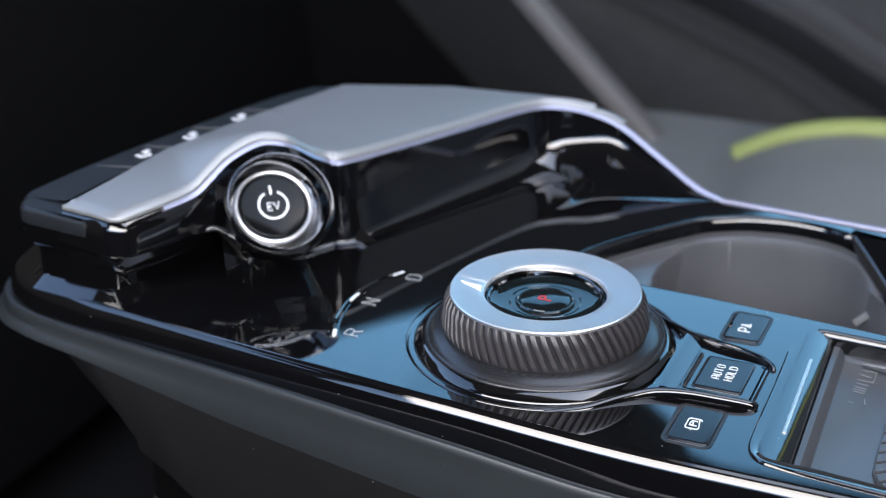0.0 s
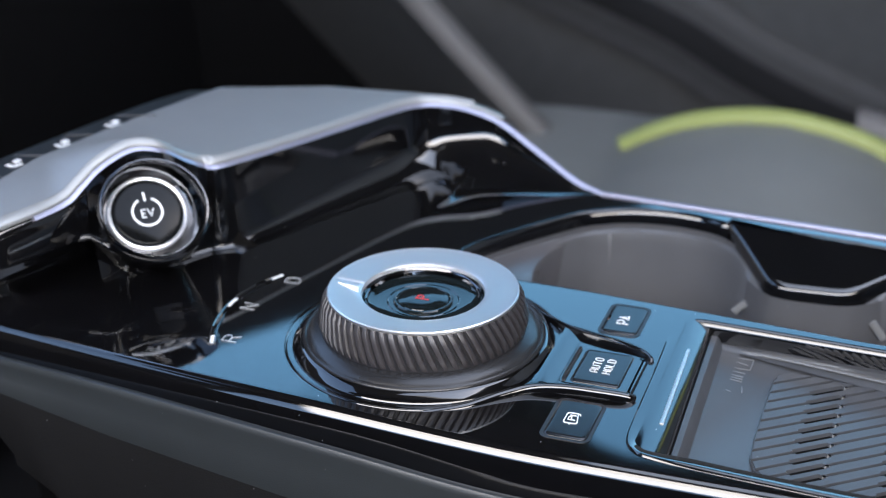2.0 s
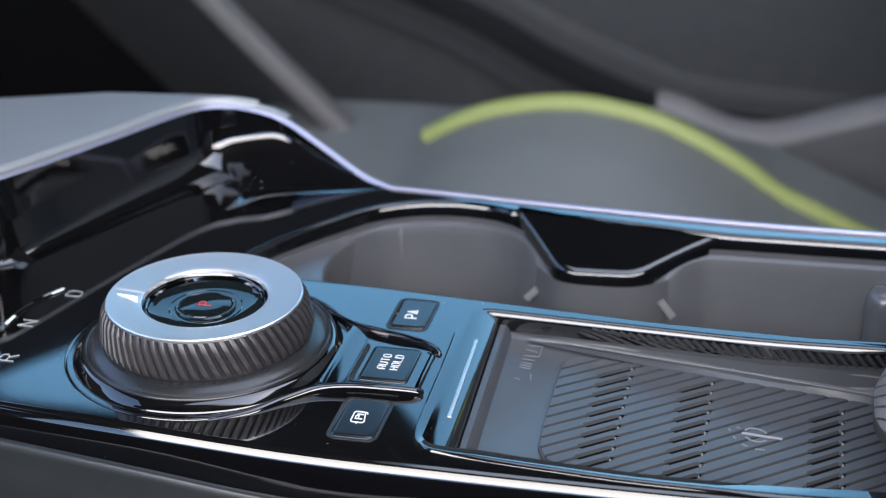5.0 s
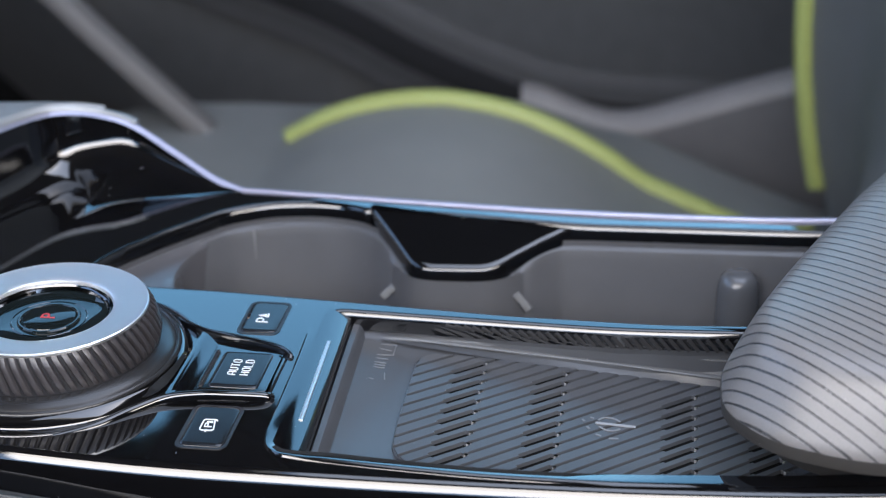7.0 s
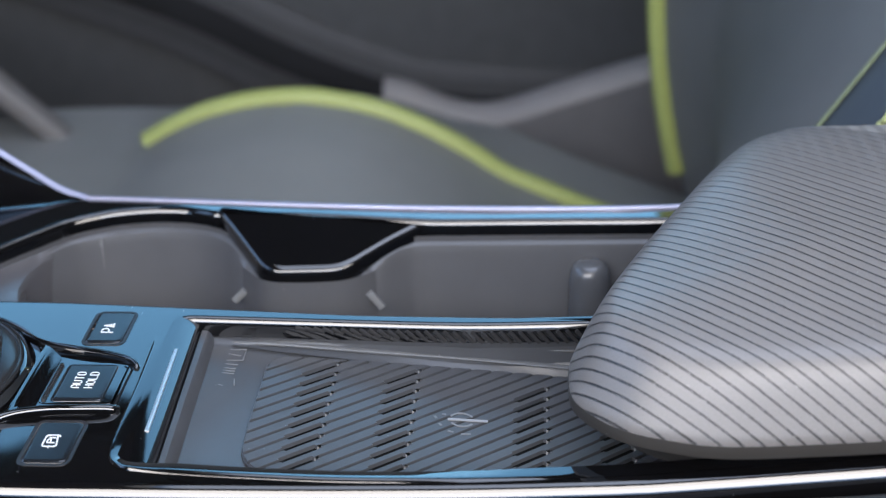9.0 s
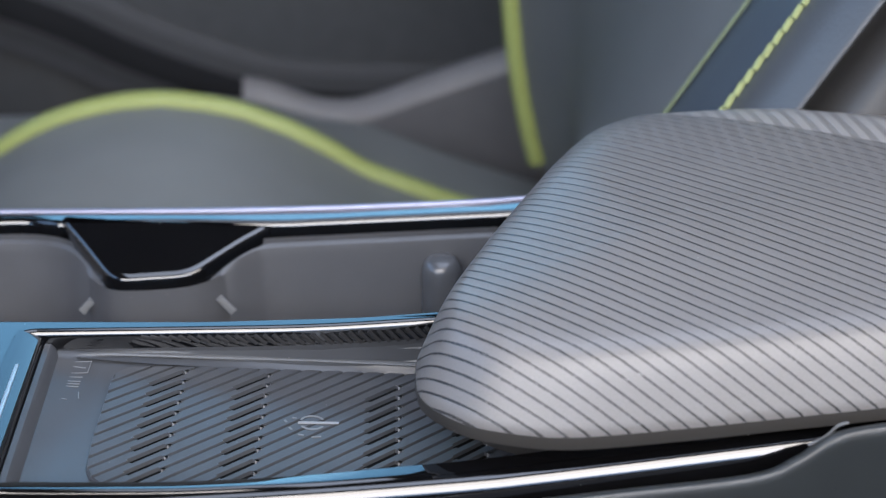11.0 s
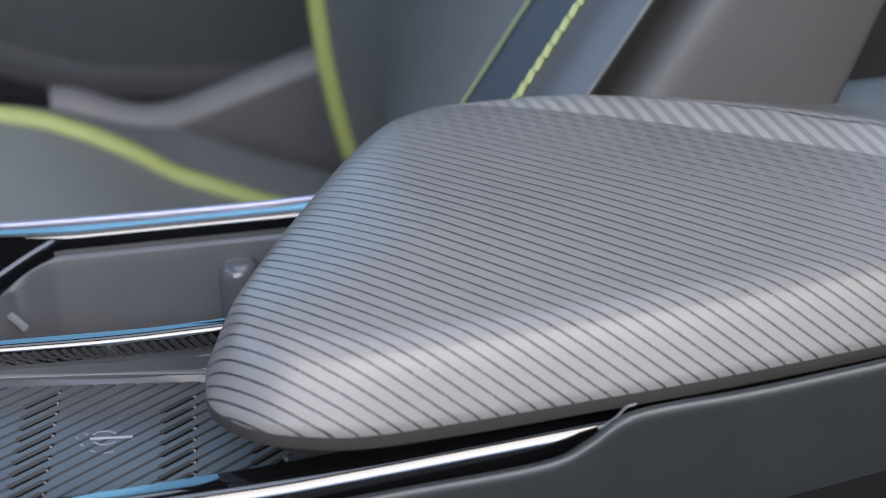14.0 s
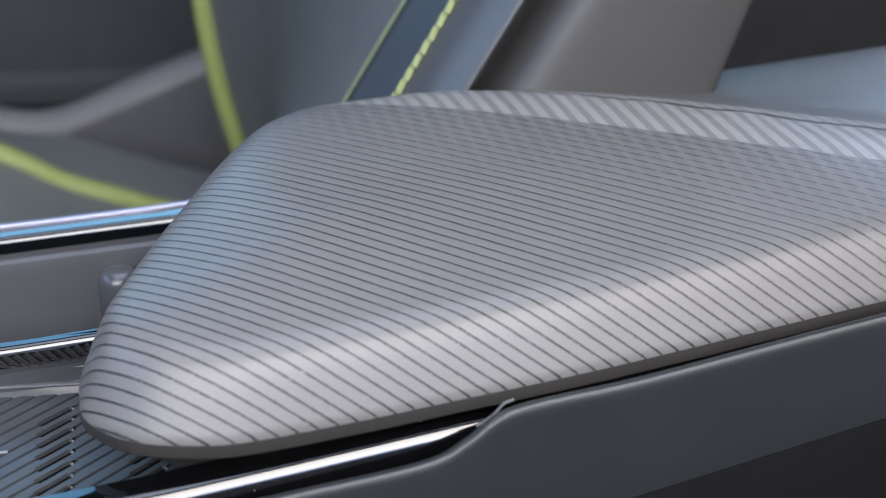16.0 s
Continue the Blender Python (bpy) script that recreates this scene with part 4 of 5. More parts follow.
hold = thing("auto_hold_key", "black auto hold key with white lettering beside the dial", "button", "console keys")
part("key_cap", cap(0.0540, 0.0705, -0.0130, 0.0095, -0.001, 0.0013, 0.0018), KEY, hold)
GLYPHS = {
    "A": [[(-0.5, -0.7), (-0.5, 0.4), (-0.2, 0.7), (0.2, 0.7), (0.5, 0.4), (0.5, -0.7)], [(-0.5, -0.15), (0.5, -0.15)]],
    "U": [[(-0.5, 0.7), (-0.5, -0.4), (-0.2, -0.7), (0.2, -0.7), (0.5, -0.4), (0.5, 0.7)]],
    "T": [[(-0.55, 0.7), (0.55, 0.7)], [(0.0, 0.7), (0.0, -0.7)]],
    "O": [[(-0.2, -0.7), (-0.5, -0.4), (-0.5, 0.4), (-0.2, 0.7), (0.2, 0.7), (0.5, 0.4), (0.5, -0.4), (0.2, -0.7), (-0.2, -0.7)]],
    "H": [[(-0.5, -0.7), (-0.5, 0.7)], [(0.5, -0.7), (0.5, 0.7)], [(-0.5, 0.0), (0.5, 0.0)]],
    "L": [[(-0.5, 0.7), (-0.5, -0.7), (0.5, -0.7)]],
    "D": [[(-0.5, -0.7), (-0.5, 0.7), (0.15, 0.7), (0.5, 0.35), (0.5, -0.35), (0.15, -0.7), (-0.5, -0.7)]],
}


def words(rows, h, pitch, gap):
    """Strokes of short lines of capitals, h high, centred."""
    out = []
    for r, word in enumerate(rows):
        for c, ch in enumerate(word):
            cx, cy = (c - (len(word) - 1) / 2) * pitch, ((len(rows) - 1) / 2 - r) * gap
            out += [[(cx + x * h * 0.62, cy + y * h * 0.71) for x, y in s] for s in GLYPHS[ch]]
    return out


part("key_lettering", lines(words(("AUTO", "HOLD"), 0.0027, 0.00256, 0.0041), 0.00018, turned(0.0622, -0.0010, 0.00142)), WHITE, hold, "white words AUTO HOLD")
part("key_frame", plate(rrect(0.0500, 0.0745, -0.0145, 0.0115, 0.0025), [(0.0008, 0.0007), (0.0, 0.0), (0.0, -0.001)]), PIANO, hold)
for k in range(14):
    part("grip_tooth", cap(0.0514, 0.0527, -0.0122 + k * 0.00158, -0.0113 + k * 0.00158, 0.0, 0.0016, 0.0003, 0.0002), KEY, hold)

pkey = thing("parking_sensor_key", "black parking sensor key with white symbol and lamp line", "button", "console keys")
part("key_cap", cap(0.0543, 0.0672, 0.0240, 0.0456, -0.001, 0.0007, 0.0024), KEY, pkey)
part("key_gap", plate(rrect(0.0535, 0.0680, 0.0232, 0.0464, 0.003), [(0.0, 0.0002), (0.0, -0.001)]), COLLAR, pkey)
part("key_symbol", lines([[(-0.0010, -0.0020), (-0.0010, 0.0020), (0.0006, 0.0020), (0.0014, 0.0014), (0.0014, 0.0004), (0.0006, -0.0003), (-0.0010, -0.0003)]], 0.00042, turned(0.0608, 0.0318, 0.0008)), WHITE, pkey, "white letter P")
part("cone_symbol", lines([[(0, 0), (0.0016, 0.0002)], [(0.0002, 0.0007), (0.0014, 0.0009)], [(0.0004, 0.0014), (0.0012, 0.0016)], [(0.0006, 0.0021), (0.0010, 0.0023)], [(-0.0004, -0.0008), (0.0022, -0.0006)]], 0.00055, turned(0.0612, 0.0345, 0.0008)), WHITE, pkey, "white cone symbol")
part("lamp_line", cap(0.0552, 0.0557, 0.0330, 0.0362, 0.0005, 0.0009, 0.0002, 0.0001), COPPER, pkey, "small unlit lamp line")

bkey = thing("parking_brake_key", "black camera view key with white symbol", "button", "console keys")
part("key_cap", cap(0.0545, 0.0686, -0.0458, -0.0233, -0.001, 0.0007, 0.0024), KEY, bkey)
part("key_gap", plate(rrect(0.0536, 0.0694, -0.0467, -0.0225, 0.003), [(0.0, 0.0002), (0.0, -0.001)]), COLLAR, bkey)
part("key_symbol", lines([[(p[0], p[1]) for p in rrect(-0.0030, 0.0030, -0.0021, 0.0021, 0.0009, 4)] + [(0.0030, -0.0012)], [(-0.0010, -0.0012), (-0.0010, 0.0011), (0.0007, 0.0011), (0.0009, 0.0003), (-0.0008, 0.0001)], [(-0.0038, 0.0), (-0.0026, 0.0)], [(0.0016, -0.0010), (0.0016, 0.0010)]], 0.00036, turned(0.0612, -0.0347, 0.0008)), WHITE, bkey, "white camera symbol")

# ---- gear letters and their curved groove ----
gate = thing("gear_indicator", "curved gear position groove with white letters R N D", "indicator")
STROKES = {
    "R": [[(-0.0022, -0.0030), (-0.0022, 0.0030), (0.0010, 0.0030), (0.0021, 0.0022), (0.0021, 0.0008), (0.0010, 0.0), (-0.0022, 0.0)], [(0.0004, 0.0), (0.0023, -0.0030)]],
    "N": [[(-0.0022, -0.0030), (-0.0022, 0.0030), (0.0022, -0.0030), (0.0022, 0.0030)]],
    "D": [[(-0.0022, -0.0030), (-0.0022, 0.0030), (0.0006, 0.0030), (0.0019, 0.0020), (0.0022, 0.0006), (0.0022, -0.0006), (0.0019, -0.0020), (0.0006, -0.0030), (-0.0022, -0.0030)]],
}
for txt, x, y in (("R", -0.0619, -0.0205), ("N", -0.0667, 0.0031), ("D", -0.0607, 0.0271)):
    part("gear_letter", lines(STROKES[txt], 0.00027, turned(x, y, 0.00025) @ Matrix.Scale(0.92, 4)), PRINT, gate, "white letter " + txt)
groove = curve([(-0.0668, -0.0255, 0.0), (-0.0715, -0.0130, 0.0), (-0.0738, 0.0031, 0.0), (-0.0715, 0.0180, 0.0), (-0.0662, 0.0297, 0.0)], 8)
part("groove", sweep(groove, [(-0.0016, -0.0004), (-0.0013, 0.0004), (-0.0010, 0.0005), (-0.0006, 0.00015), (0.0006, 0.00015), (0.0010, 0.0005), (0.0013, 0.0004), (0.0016, -0.0004)]), PIANO, gate, "dark curved groove")
for a, b in ((0, 3), (15, 18), (29, 32)):
    part("position_mark", sweep([p + Vector((0, 0, 0.0002)) for p in groove[a:b + 1]], rrect(-0.0006, 0.0006, -0.0003, 0.0003, 0.0002, 2)), WHITE, gate, "white position mark")

# ---- far rail of the console ----
rail = curve([(0.0250, 0.1400, 0.0002), (0.048, 0.1385, 0.0002), (0.0652, 0.1372, 0.0002), (0.0928, 0.1350, 0.0002), (0.1516, 0.1308, 0.0004), (0.208, 0.1298, 0.0006), (0.252, 0.1304, 0.0012), (0.34, 0.1315, 0.0050)], 8)
cpart("far_rail", sweep([p + Vector((0, 0.0008, 0)) for p in rail], [(-0.0013, -0.0012), (-0.0013, 0.0004), (-0.0010, 0.0008), (-0.0003, 0.0010), (0.0003, 0.0010), (0.0010, 0.0008), (0.0013, 0.0004), (0.0013, -0.0012)]), LAVENDER, "bright silver edge strip")

# ---- armrest ----
ARM = [(0.2560, -0.0500), (0.2400, -0.0475), (0.2245, -0.0410), (0.2135, -0.0280), (0.2115, -0.0140), (0.2140, 0.0020), (0.2295, 0.0400), (0.2490, 0.0800), (0.2690, 0.1180), (0.2840, 0.1370), (0.3100, 0.1470), (0.40, 0.1560), (0.58, 0.1640), (0.60, 0.1500), (0.60, 0.0000), (0.58, -0.0120), (0.45, -0.0285), (0.36, -0.0412), (0.31, -0.0462), (0.285, -0.0485)]
arm_loop = [(p.x, p.y) for p in curve([(*p, 0) for p in ARM], 6, closed=True)]


def toward(p, f):
    s = Vector((0.285, 0.020))
    e = Vector((0.535, 0.052))
    d = e - s
    t = max(0.0, min(1.0, (Vector(p) - s).dot(d) / d.dot(d)))
    q = s + d * t
    return Vector(p) + (q - Vector(p)) * f


def tilt(x):
    return 0.020 * max(0.0, x - 0.25)


def far_fall(q):
    """Past a crease the far part of the pad slopes gently away."""
    a, b = Vector((0.315, 0.108)), Vector((0.455, 0.020))
    d = (b - a).normalized()
    side = (q.x - a.x) * -d.y + (q.y - a.y) * d.x
    return min(0.021, 0.10 * max(0.0, side) + 0.22 * max(0.0, side - 0.030))


def dome(p, g, f):
    """The height of the pad: a soft shoulder on the near side, a fuller one on the far side."""
    if f < 0:
        return 0.0105
    k = min(1.0, max(0.0, (p[1] + 0.01) / 0.10))
    full = (1 - (1 - g) ** (2.7 + 2.2 * k)) ** (1 / 2.1)
    # a steep side and a gently rising top, with a soft fold between them
    fold = 0.09
    square = -fold * math.log(math.exp(-5.0 * g / fold) + math.exp(-(0.60 + 0.58 * g - 0.18 * g * g) / fold)) + fold * math.log(1 + math.exp(-0.60 / fold))
    return 0.0125 + 0.0300 * (square * (1 - k) + full * k)


def pad_height(p, q, g, f):
    h = dome(p, g, f)
    return h if h < 0.0125 else 0.0125 + (h - 0.0125) * (1 - far_fall(q) / 0.030)


armrest = thing("armrest", "padded grey armrest lid with fine slanted dark grooves", "armrest")
am = bmesh.new()
rows = []
for f in [-0.004, 0.0, 0.012] + [0.03 * k for k in range(1, 33)]:
    g = max(0.0, f)
    rows.append(ring(am, [(q.x, q.y, pad_height(p, q, g, f) + tilt(q.x) * (1 - 1.3 * g)) for p, q in ((p, toward(p, f)) for p in arm_loop)]))
for a, b in zip(rows, rows[1:]):
    skin(am, a, b)
flat(am, rows[-1])
part("cushion", am, STRIPED, armrest)
ab = bmesh.new()
rows = [ring(ab, [(q.x, q.y, z + tilt(q.x)) for q in (toward(p, f) for p in arm_loop)]) for f, z in ((0.03, 0.0118), (-0.004, 0.0112), (-0.006, 0.0095), (-0.002, 0.0072), (0.05, 0.0058), (0.13, 0.0040), (0.16, -0.004))]
for a, b in zip(rows, rows[1:]):
    skin(ab, a, b)
flat(ab, rows[-1])
part("lid_base", ab, TAUPE, armrest, "warm grey plastic rim under the pad")

# box under the armrest
box = bmesh.new()
bl = rounded([(0.336, -0.049), (0.60, -0.024), (0.60, 0.135), (0.336, 0.131)], 0.006)
rows = [ring(box, [(x, y, z + (tilt(x) if z > -0.1 else 0)) for x, y in bl]) for z in (0.0015, FLOOR_Z)]
skin(box, rows[0], rows[1])
flat(box, rows[0])
cpart("storage_box", box, LOWSIDE)

# grooved charging mat: slanting bars over a dark bed
MA = radians(43.5)
along, across_ = Vector((math.cos(MA), math.sin(MA))), Vector((-math.sin(MA), math.cos(MA)))
REGION = [Vector(p) for p in ((0.1195, -0.0320), (0.1290, -0.0420), (0.2700, -0.0400), (0.2700, 0.0385), (0.2166, 0.0377), (0.1850, 0.0370), (0.1530, 0.0360), (0.1215, 0.0342), (0.1165, 0.0325), (0.1138, 0.0280), (0.1138, -0.0100), (0.1145, -0.0240), (0.1165, -0.0290))]


def clip_line(n):
    """The stretch of the slanting line at n across that lies in the region."""
    lo, hi = -9.0, 9.0
    for i in range(len(REGION)):
        a, b = REGION[i], REGION[(i + 1) % len(REGION)]
        inward = Vector((-(b - a).y, (b - a).x))
        den, num = inward.dot(along), inward.dot(across_ * n - a)
        if abs(den) < 1e-9:
            continue
        t = -num / den
        if den > 0:
            lo = max(lo, t)
        else:
            hi = min(hi, t)
    return (lo, hi) if hi - lo > 0.0015 else None


def mat_z(x, y):
    return -0.0102 - 0.10 * (x - 0.113)


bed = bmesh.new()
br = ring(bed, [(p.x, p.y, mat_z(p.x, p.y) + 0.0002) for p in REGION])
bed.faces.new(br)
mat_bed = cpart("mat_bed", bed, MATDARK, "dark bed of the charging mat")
PITCH, GAP, SLOT, SLOT_LEN = 0.00452, 0.0010, 0.0025, 0.0138
COLUMNS = (0.1362, 0.1628, 0.2050, 0.2320)


def notches(side, n, span, sign):
    """The slots that bite into one long side of a bar, in order along it."""
    out = []
    for cx in COLUMNS:
        s1 = (cx + math.sin(MA) * side) / math.cos(MA)
        s0 = s1 - SLOT_LEN
        y1 = math.sin(MA) * s1 + math.cos(MA) * side
        if s0 > span[0] + 0.002 and s1 < span[1] - 0.001 and y1 < 0.0335:
            out += [(s0, n), (s0 + 0.0003, n + sign * (SLOT - GAP) / 2), (s1 - 0.0003, n + sign * (SLOT - GAP) / 2), (s1, n)]
    return out


def bar_loop(c):
    """The outline of the bar between the grooves at c and c + PITCH."""
    lo, hi = c + GAP / 2, c + PITCH - GAP / 2
    e0, e1 = clip_line(lo), clip_line(hi)
    if not (e0 and e1):
        return None
    up_ = notches(c, lo, e0, 1)
    down = notches(c + PITCH, hi, e1, -1)
    pts = [(e0[0], lo)] + up_ + [(e0[1], lo), (e1[1], hi)] + down[::-1] + [(e1[0], hi)]
    return [tuple(along * s + across_ * n) for s, n in pts]


for k in range(-44, 14):
    centre = -0.07053 + k * PITCH
    loop = bar_loop(centre)
    if not loop:
        continue
    bm = bmesh.new()
    q0 = ring(bm, [(x, y, mat_z(x, y) + 0.0015) for x, y in offset(loop, 0.00012)])
    q1 = ring(bm, [(x, y, mat_z(x, y) + 0.0013) for x, y in loop])
    q2 = ring(bm, [(x, y, mat_z(x, y) - 0.0004) for x, y in loop])
    skin(bm, q0, q1)
    skin(bm, q1, q2)
    flat(bm, q0)
    cpart("mat_bar", bm, MAT, parent=mat_bed)
    span = clip_line(centre)
    for cx in COLUMNS if span else ():
        s1 = (cx + math.sin(MA) * centre) / math.cos(MA)
        c = along * s1 + across_ * centre
        if s1 - SLOT_LEN > span[0] + 0.002 and s1 < span[1] - 0.001 and c.y < 0.0335:
            cpart("slot_edge", cap(c.x - 0.0002, c.x + 0.0013, c.y - 0.0002, c.y + 0.0002, mat_z(c.x, c.y), mat_z(c.x, c.y) + 0.0016, 0.0001, 0.0001), TICK, parent=mat_bed)
border = [(p.x, p.y, mat_z(p.x, p.y) + 0.0006) for p in REGION[7:] + REGION[:2]]
cpart("mat_border", sweep(border, [(-0.0003, -0.0002), (-0.0001, 0.0003), (0.0002, 0.0003), (0.0004, -0.0002)]), MAT, parent=mat_bed)


def on_mat(x, y, up=0.0014):
    return pose(x, y, mat_z(x, y) + up, 0, math.degrees(math.atan(0.10)), 0)


cpart("charge_bar", lines([[(-0.0057, 0.0009), (0.0069, 0.0017)]], 0.0012, on_mat(0.1797, 0.0032, 0.0017)), TICK, "pale bar of the charging symbol")
cpart("charge_symbol", lines([arc(-0.0013, 0.0014, 0.0038, 32, 160, 12), arc(-0.0013, 0.0014, 0.0038, 215, 330, 12), [(-0.0099, 0.0022), (-0.0092, 0.0010)], [(-0.0082, -0.0018), (-0.0074, -0.0030)], [(-0.0076, 0.0038), (-0.0064, 0.0036)], [(-0.0053, -0.0056), (-0.0036, -0.0061)], [(-0.0011, -0.0069), (0.0018, -0.0063)]], 0.0007, on_mat(0.1797, 0.0032, 0.0016)), EMBOSS, "embossed charging symbol")
cpart("phone_symbol", lines([[(0.0980, 0.0300), (0.0980, 0.0372), (0.1052, 0.0372), (0.1052, 0.0300), (0.0980, 0.0300)], [(0.0990, 0.0345), (0.1040, 0.0330)], [(0.0984, 0.0278), (0.1040, 0.0272)], [(0.0990, 0.0252), (0.1038, 0.0246)], [(0.0990, 0.0236), (0.1038, 0.0230)], [(0.0990, 0.0220), (0.1038, 0.0214)], [(0.0985, 0.0150), (0.1015, 0.0138)], [(0.1045, 0.0180), (0.1052, 0.0140)]], 0.00035, pose(0, 0, -0.0090)), EMBOSS, "embossed phone and symbols")
RIDGE_A = [(0.0985, 0.0422, -0.0089), (0.1139, 0.0420, -0.0089), (0.1413, 0.0418, -0.0093), (0.1766, 0.0412, -0.0097), (0.2188, 0.0416, -0.0112), (0.262, 0.0418, -0.0138)]
RIDGE_B = [(0.1000, 0.0416, -0.0090), (0.1139, 0.0412, -0.0091), (0.1415, 0.0400, -0.0106), (0.1767, 0.0394, -0.0130), (0.2185, 0.0388, -0.0166), (0.262, 0.0378, -0.0198)]
FOOT = [(0.1000, 0.0385, -0.0080), (0.1139, 0.0370, -0.0092), (0.1415, 0.0358, -0.0118), (0.1767, 0.0364, -0.0153), (0.2185, 0.0374, -0.0195), (0.262, 0.0370, -0.0238)]
for pts in (RIDGE_A, RIDGE_B):
    cpart("tray_ridge", sweep([p + Vector((0, -0.0003, 0.0004)) for p in curve(pts, 6)], circle(0.0008, 10, 1.3, 0.9)), RIDGE, "raised rounded ridge")
skirt = bmesh.new()
s_rows = [ring(skirt, [p - Vector((0, 0, d)) for p in curve(r, 6)]) for r, d in ((RIDGE_A, 0.0004), (RIDGE_B, 0.0003), (FOOT, 0.0))]
for a, b in zip(s_rows, s_rows[1:]):
    skin(skirt, a, b, closed=False)
cpart("tray_slope", skirt, MAT, "sloping rubber side of the tray")
back = bmesh.new()
b_rows = [ring(back, [(x, y + o, z) for x, y in ((0.0900, 0.0424), (0.1100, 0.0416), (0.135, 0.0400), (0.157, 0.0389), (0.180, 0.0382), (0.200, 0.0390), (0.219, 0.0404), (0.270, 0.0418))]) for o, z in ((0.0003, -0.0016), (0.0003, -0.0060), (0.0008, -0.0086), (0.0022, -0.0135))]
for a, b in zip(b_rows, b_rows[1:]):
    skin(back, a, b, closed=False)
cpart("tray_back_wall", back, MAT, "grey rubber back wall")
for k in range(46):
    x = 0.1215 + 0.0031 * k
    y = float(np.interp(x, [0.11, 0.135, 0.157, 0.18, 0.2, 0.219, 0.27], [0.0416, 0.0400, 0.0389, 0.0382, 0.0390, 0.0404, 0.0418]))
    zt = -0.0022
    zb = float(np.interp(x, [0.12, 0.135, 0.165, 0.217], [-0.0030, -0.0046, -0.0060, -0.0068]))
    cpart("wall_slot", sweep([(x, y - 0.0004, zt), (x + 0.0036, y - 0.0002, zb)], rrect(-0.0006, 0.0006, -0.0006, 0.0003, 0.0002, 2), up=Vector((0, -1, 0.1))), WALLRIB)

# ---- cup well details ----
rim_line = curve([(-0.0100, 0.0635, -0.0080), (-0.0068, 0.0755, -0.0080), (0.0000, 0.0880, -0.0080), (0.0070, 0.0985, -0.0080), (0.0155, 0.1090, -0.0080), (0.0235, 0.1190, -0.0080), (0.0330, 0.1250, -0.0082), (0.0450, 0.1285, -0.0084)], 4)
lb = bmesh.new()
pocket = [Vector((0.056 + 0.0425 * math.cos(radians(a)), 0.0900 + 0.0425 * math.sin(radians(a)), -0.0104)) for a in np.linspace(226, 106, len(rim_line))]
l_rows = [ring(lb, [a.lerp(b, u) for a, b in zip(rim_line, pocket)]) for u in (0.0, 0.35, 0.7, 0.94)]
l_rows += [ring(lb, [p + Vector((dx, 0, dz)) for p in pocket]) for dx, dz in ((0.0, -0.0008), (0.0004, -0.0030), (0.0010, -0.0380))]
for a, b in zip(l_rows, l_rows[1:]):
    skin(lb, a, b, closed=False)
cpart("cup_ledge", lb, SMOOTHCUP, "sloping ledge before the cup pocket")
for a, b in (((0.0912, 0.1050, -0.0212), (0.0868, 0.1052, -0.0258)), ((0.1396, 0.1010, -0.0198), (0.1445, 0.1012, -0.0262))):
    cpart("cup_tab", sweep([a, [(p + q) / 2 for p, q in zip(a, b)], b], rrect(-0.0006, 0.0006, -0.0022, 0.0006, 0.0003, 2)), EMBOSS, "small spring tab")
cpart("cup_post", lathe([(0.0084, -0.045), (0.0079, -0.008), (0.0074, -0.004), (0.0064, -0.0015), (0.0044, 0.0), (0.0, 0.0004)], 32, at=(0.2210, 0.1120, -0.0128)), POST, "rounded upright post")
cpart("cup_seam", sweep([(0.0334, 0.1230, -0.0095), (0.0334, 0.1215, -0.030), (0.0334, 0.1195, -0.050)], rrect(-0.0005, 0.0005, -0.0004, 0.0004, 0.0002, 2), up=Vector((0, -1, 0))), EMBOSS, "pale mould seam")
for k, (x, y) in enumerate(((-0.1735, 0.0270), (-0.1675, 0.0510), (-0.1605, 0.0770))):
    zz = 0.0318 - 0.00005 * k
    part("climate_symbol", lines([[(-0.0030, -0.0010), (-0.0030, 0.0024)], [(-0.0030, -0.0010), (0.0012, -0.0016)], [(0.0, 0.0010), (0.0034, 0.0020)], [(0.0, 0.0022), (0.0034, 0.0030)]], 0.0014, pose(x, y, zz, 0, 0, 75)), WHITE, deck, "white climate symbol")
for x, y in ((-0.1762, 0.0140), (-0.1715, 0.0385), (-0.1650, 0.0640), (-0.1570, 0.0900)):
    part("key_divider", sweep([(x - 0.009, y - 0.003, 0.0310), (x + 0.008, y - 0.0005, 0.0322)], rrect(-0.0003, 0.0003, -0.0003, 0.0003, 0.0001, 2)), CUP, deck, "thin grey line between keys")
clip = curve([(0.3165, -0.0548, 0.0092), (0.3200, -0.0545, 0.0108), (0.3222, -0.0540, 0.0122), (0.3245, -0.0535, 0.0142), (0.3275, -0.0528, 0.0146)], 3)
cpart("glue_trace", sweep(clip, [(-0.0003, -0.0003), (-0.0002, 0.0002), (0.0001, 0.0001), (0.0003, -0.0003)]), RIDGE, "small pale glue trace at the panel's corner")

# ---- passenger seat ----
cushion_ob = thing("passenger_seat", "grey leather passenger seat with lime green piping", "seat", at=(0.1, 0.45, FLOOR_Z))
PIPE = [(-0.0745, 0.600, -0.1605), (-0.0515, 0.600, -0.1470), (-0.0250, 0.600, -0.1365), (0.0078, 0.600, -0.1295), (0.0398, 0.600, -0.1278), (0.0715, 0.600, -0.1324), (0.0951, 0.600, -0.1390), (0.1227, 0.600, -0.1512), (0.1505, 0.600, -0.1672), (0.1745, 0.600, -0.1840), (0.1986, 0.600, -0.1950), (0.2185, 0.600, -0.2040), (0.2367, 0.600, -0.2120), (0.3230, 0.600, -0.2450)]


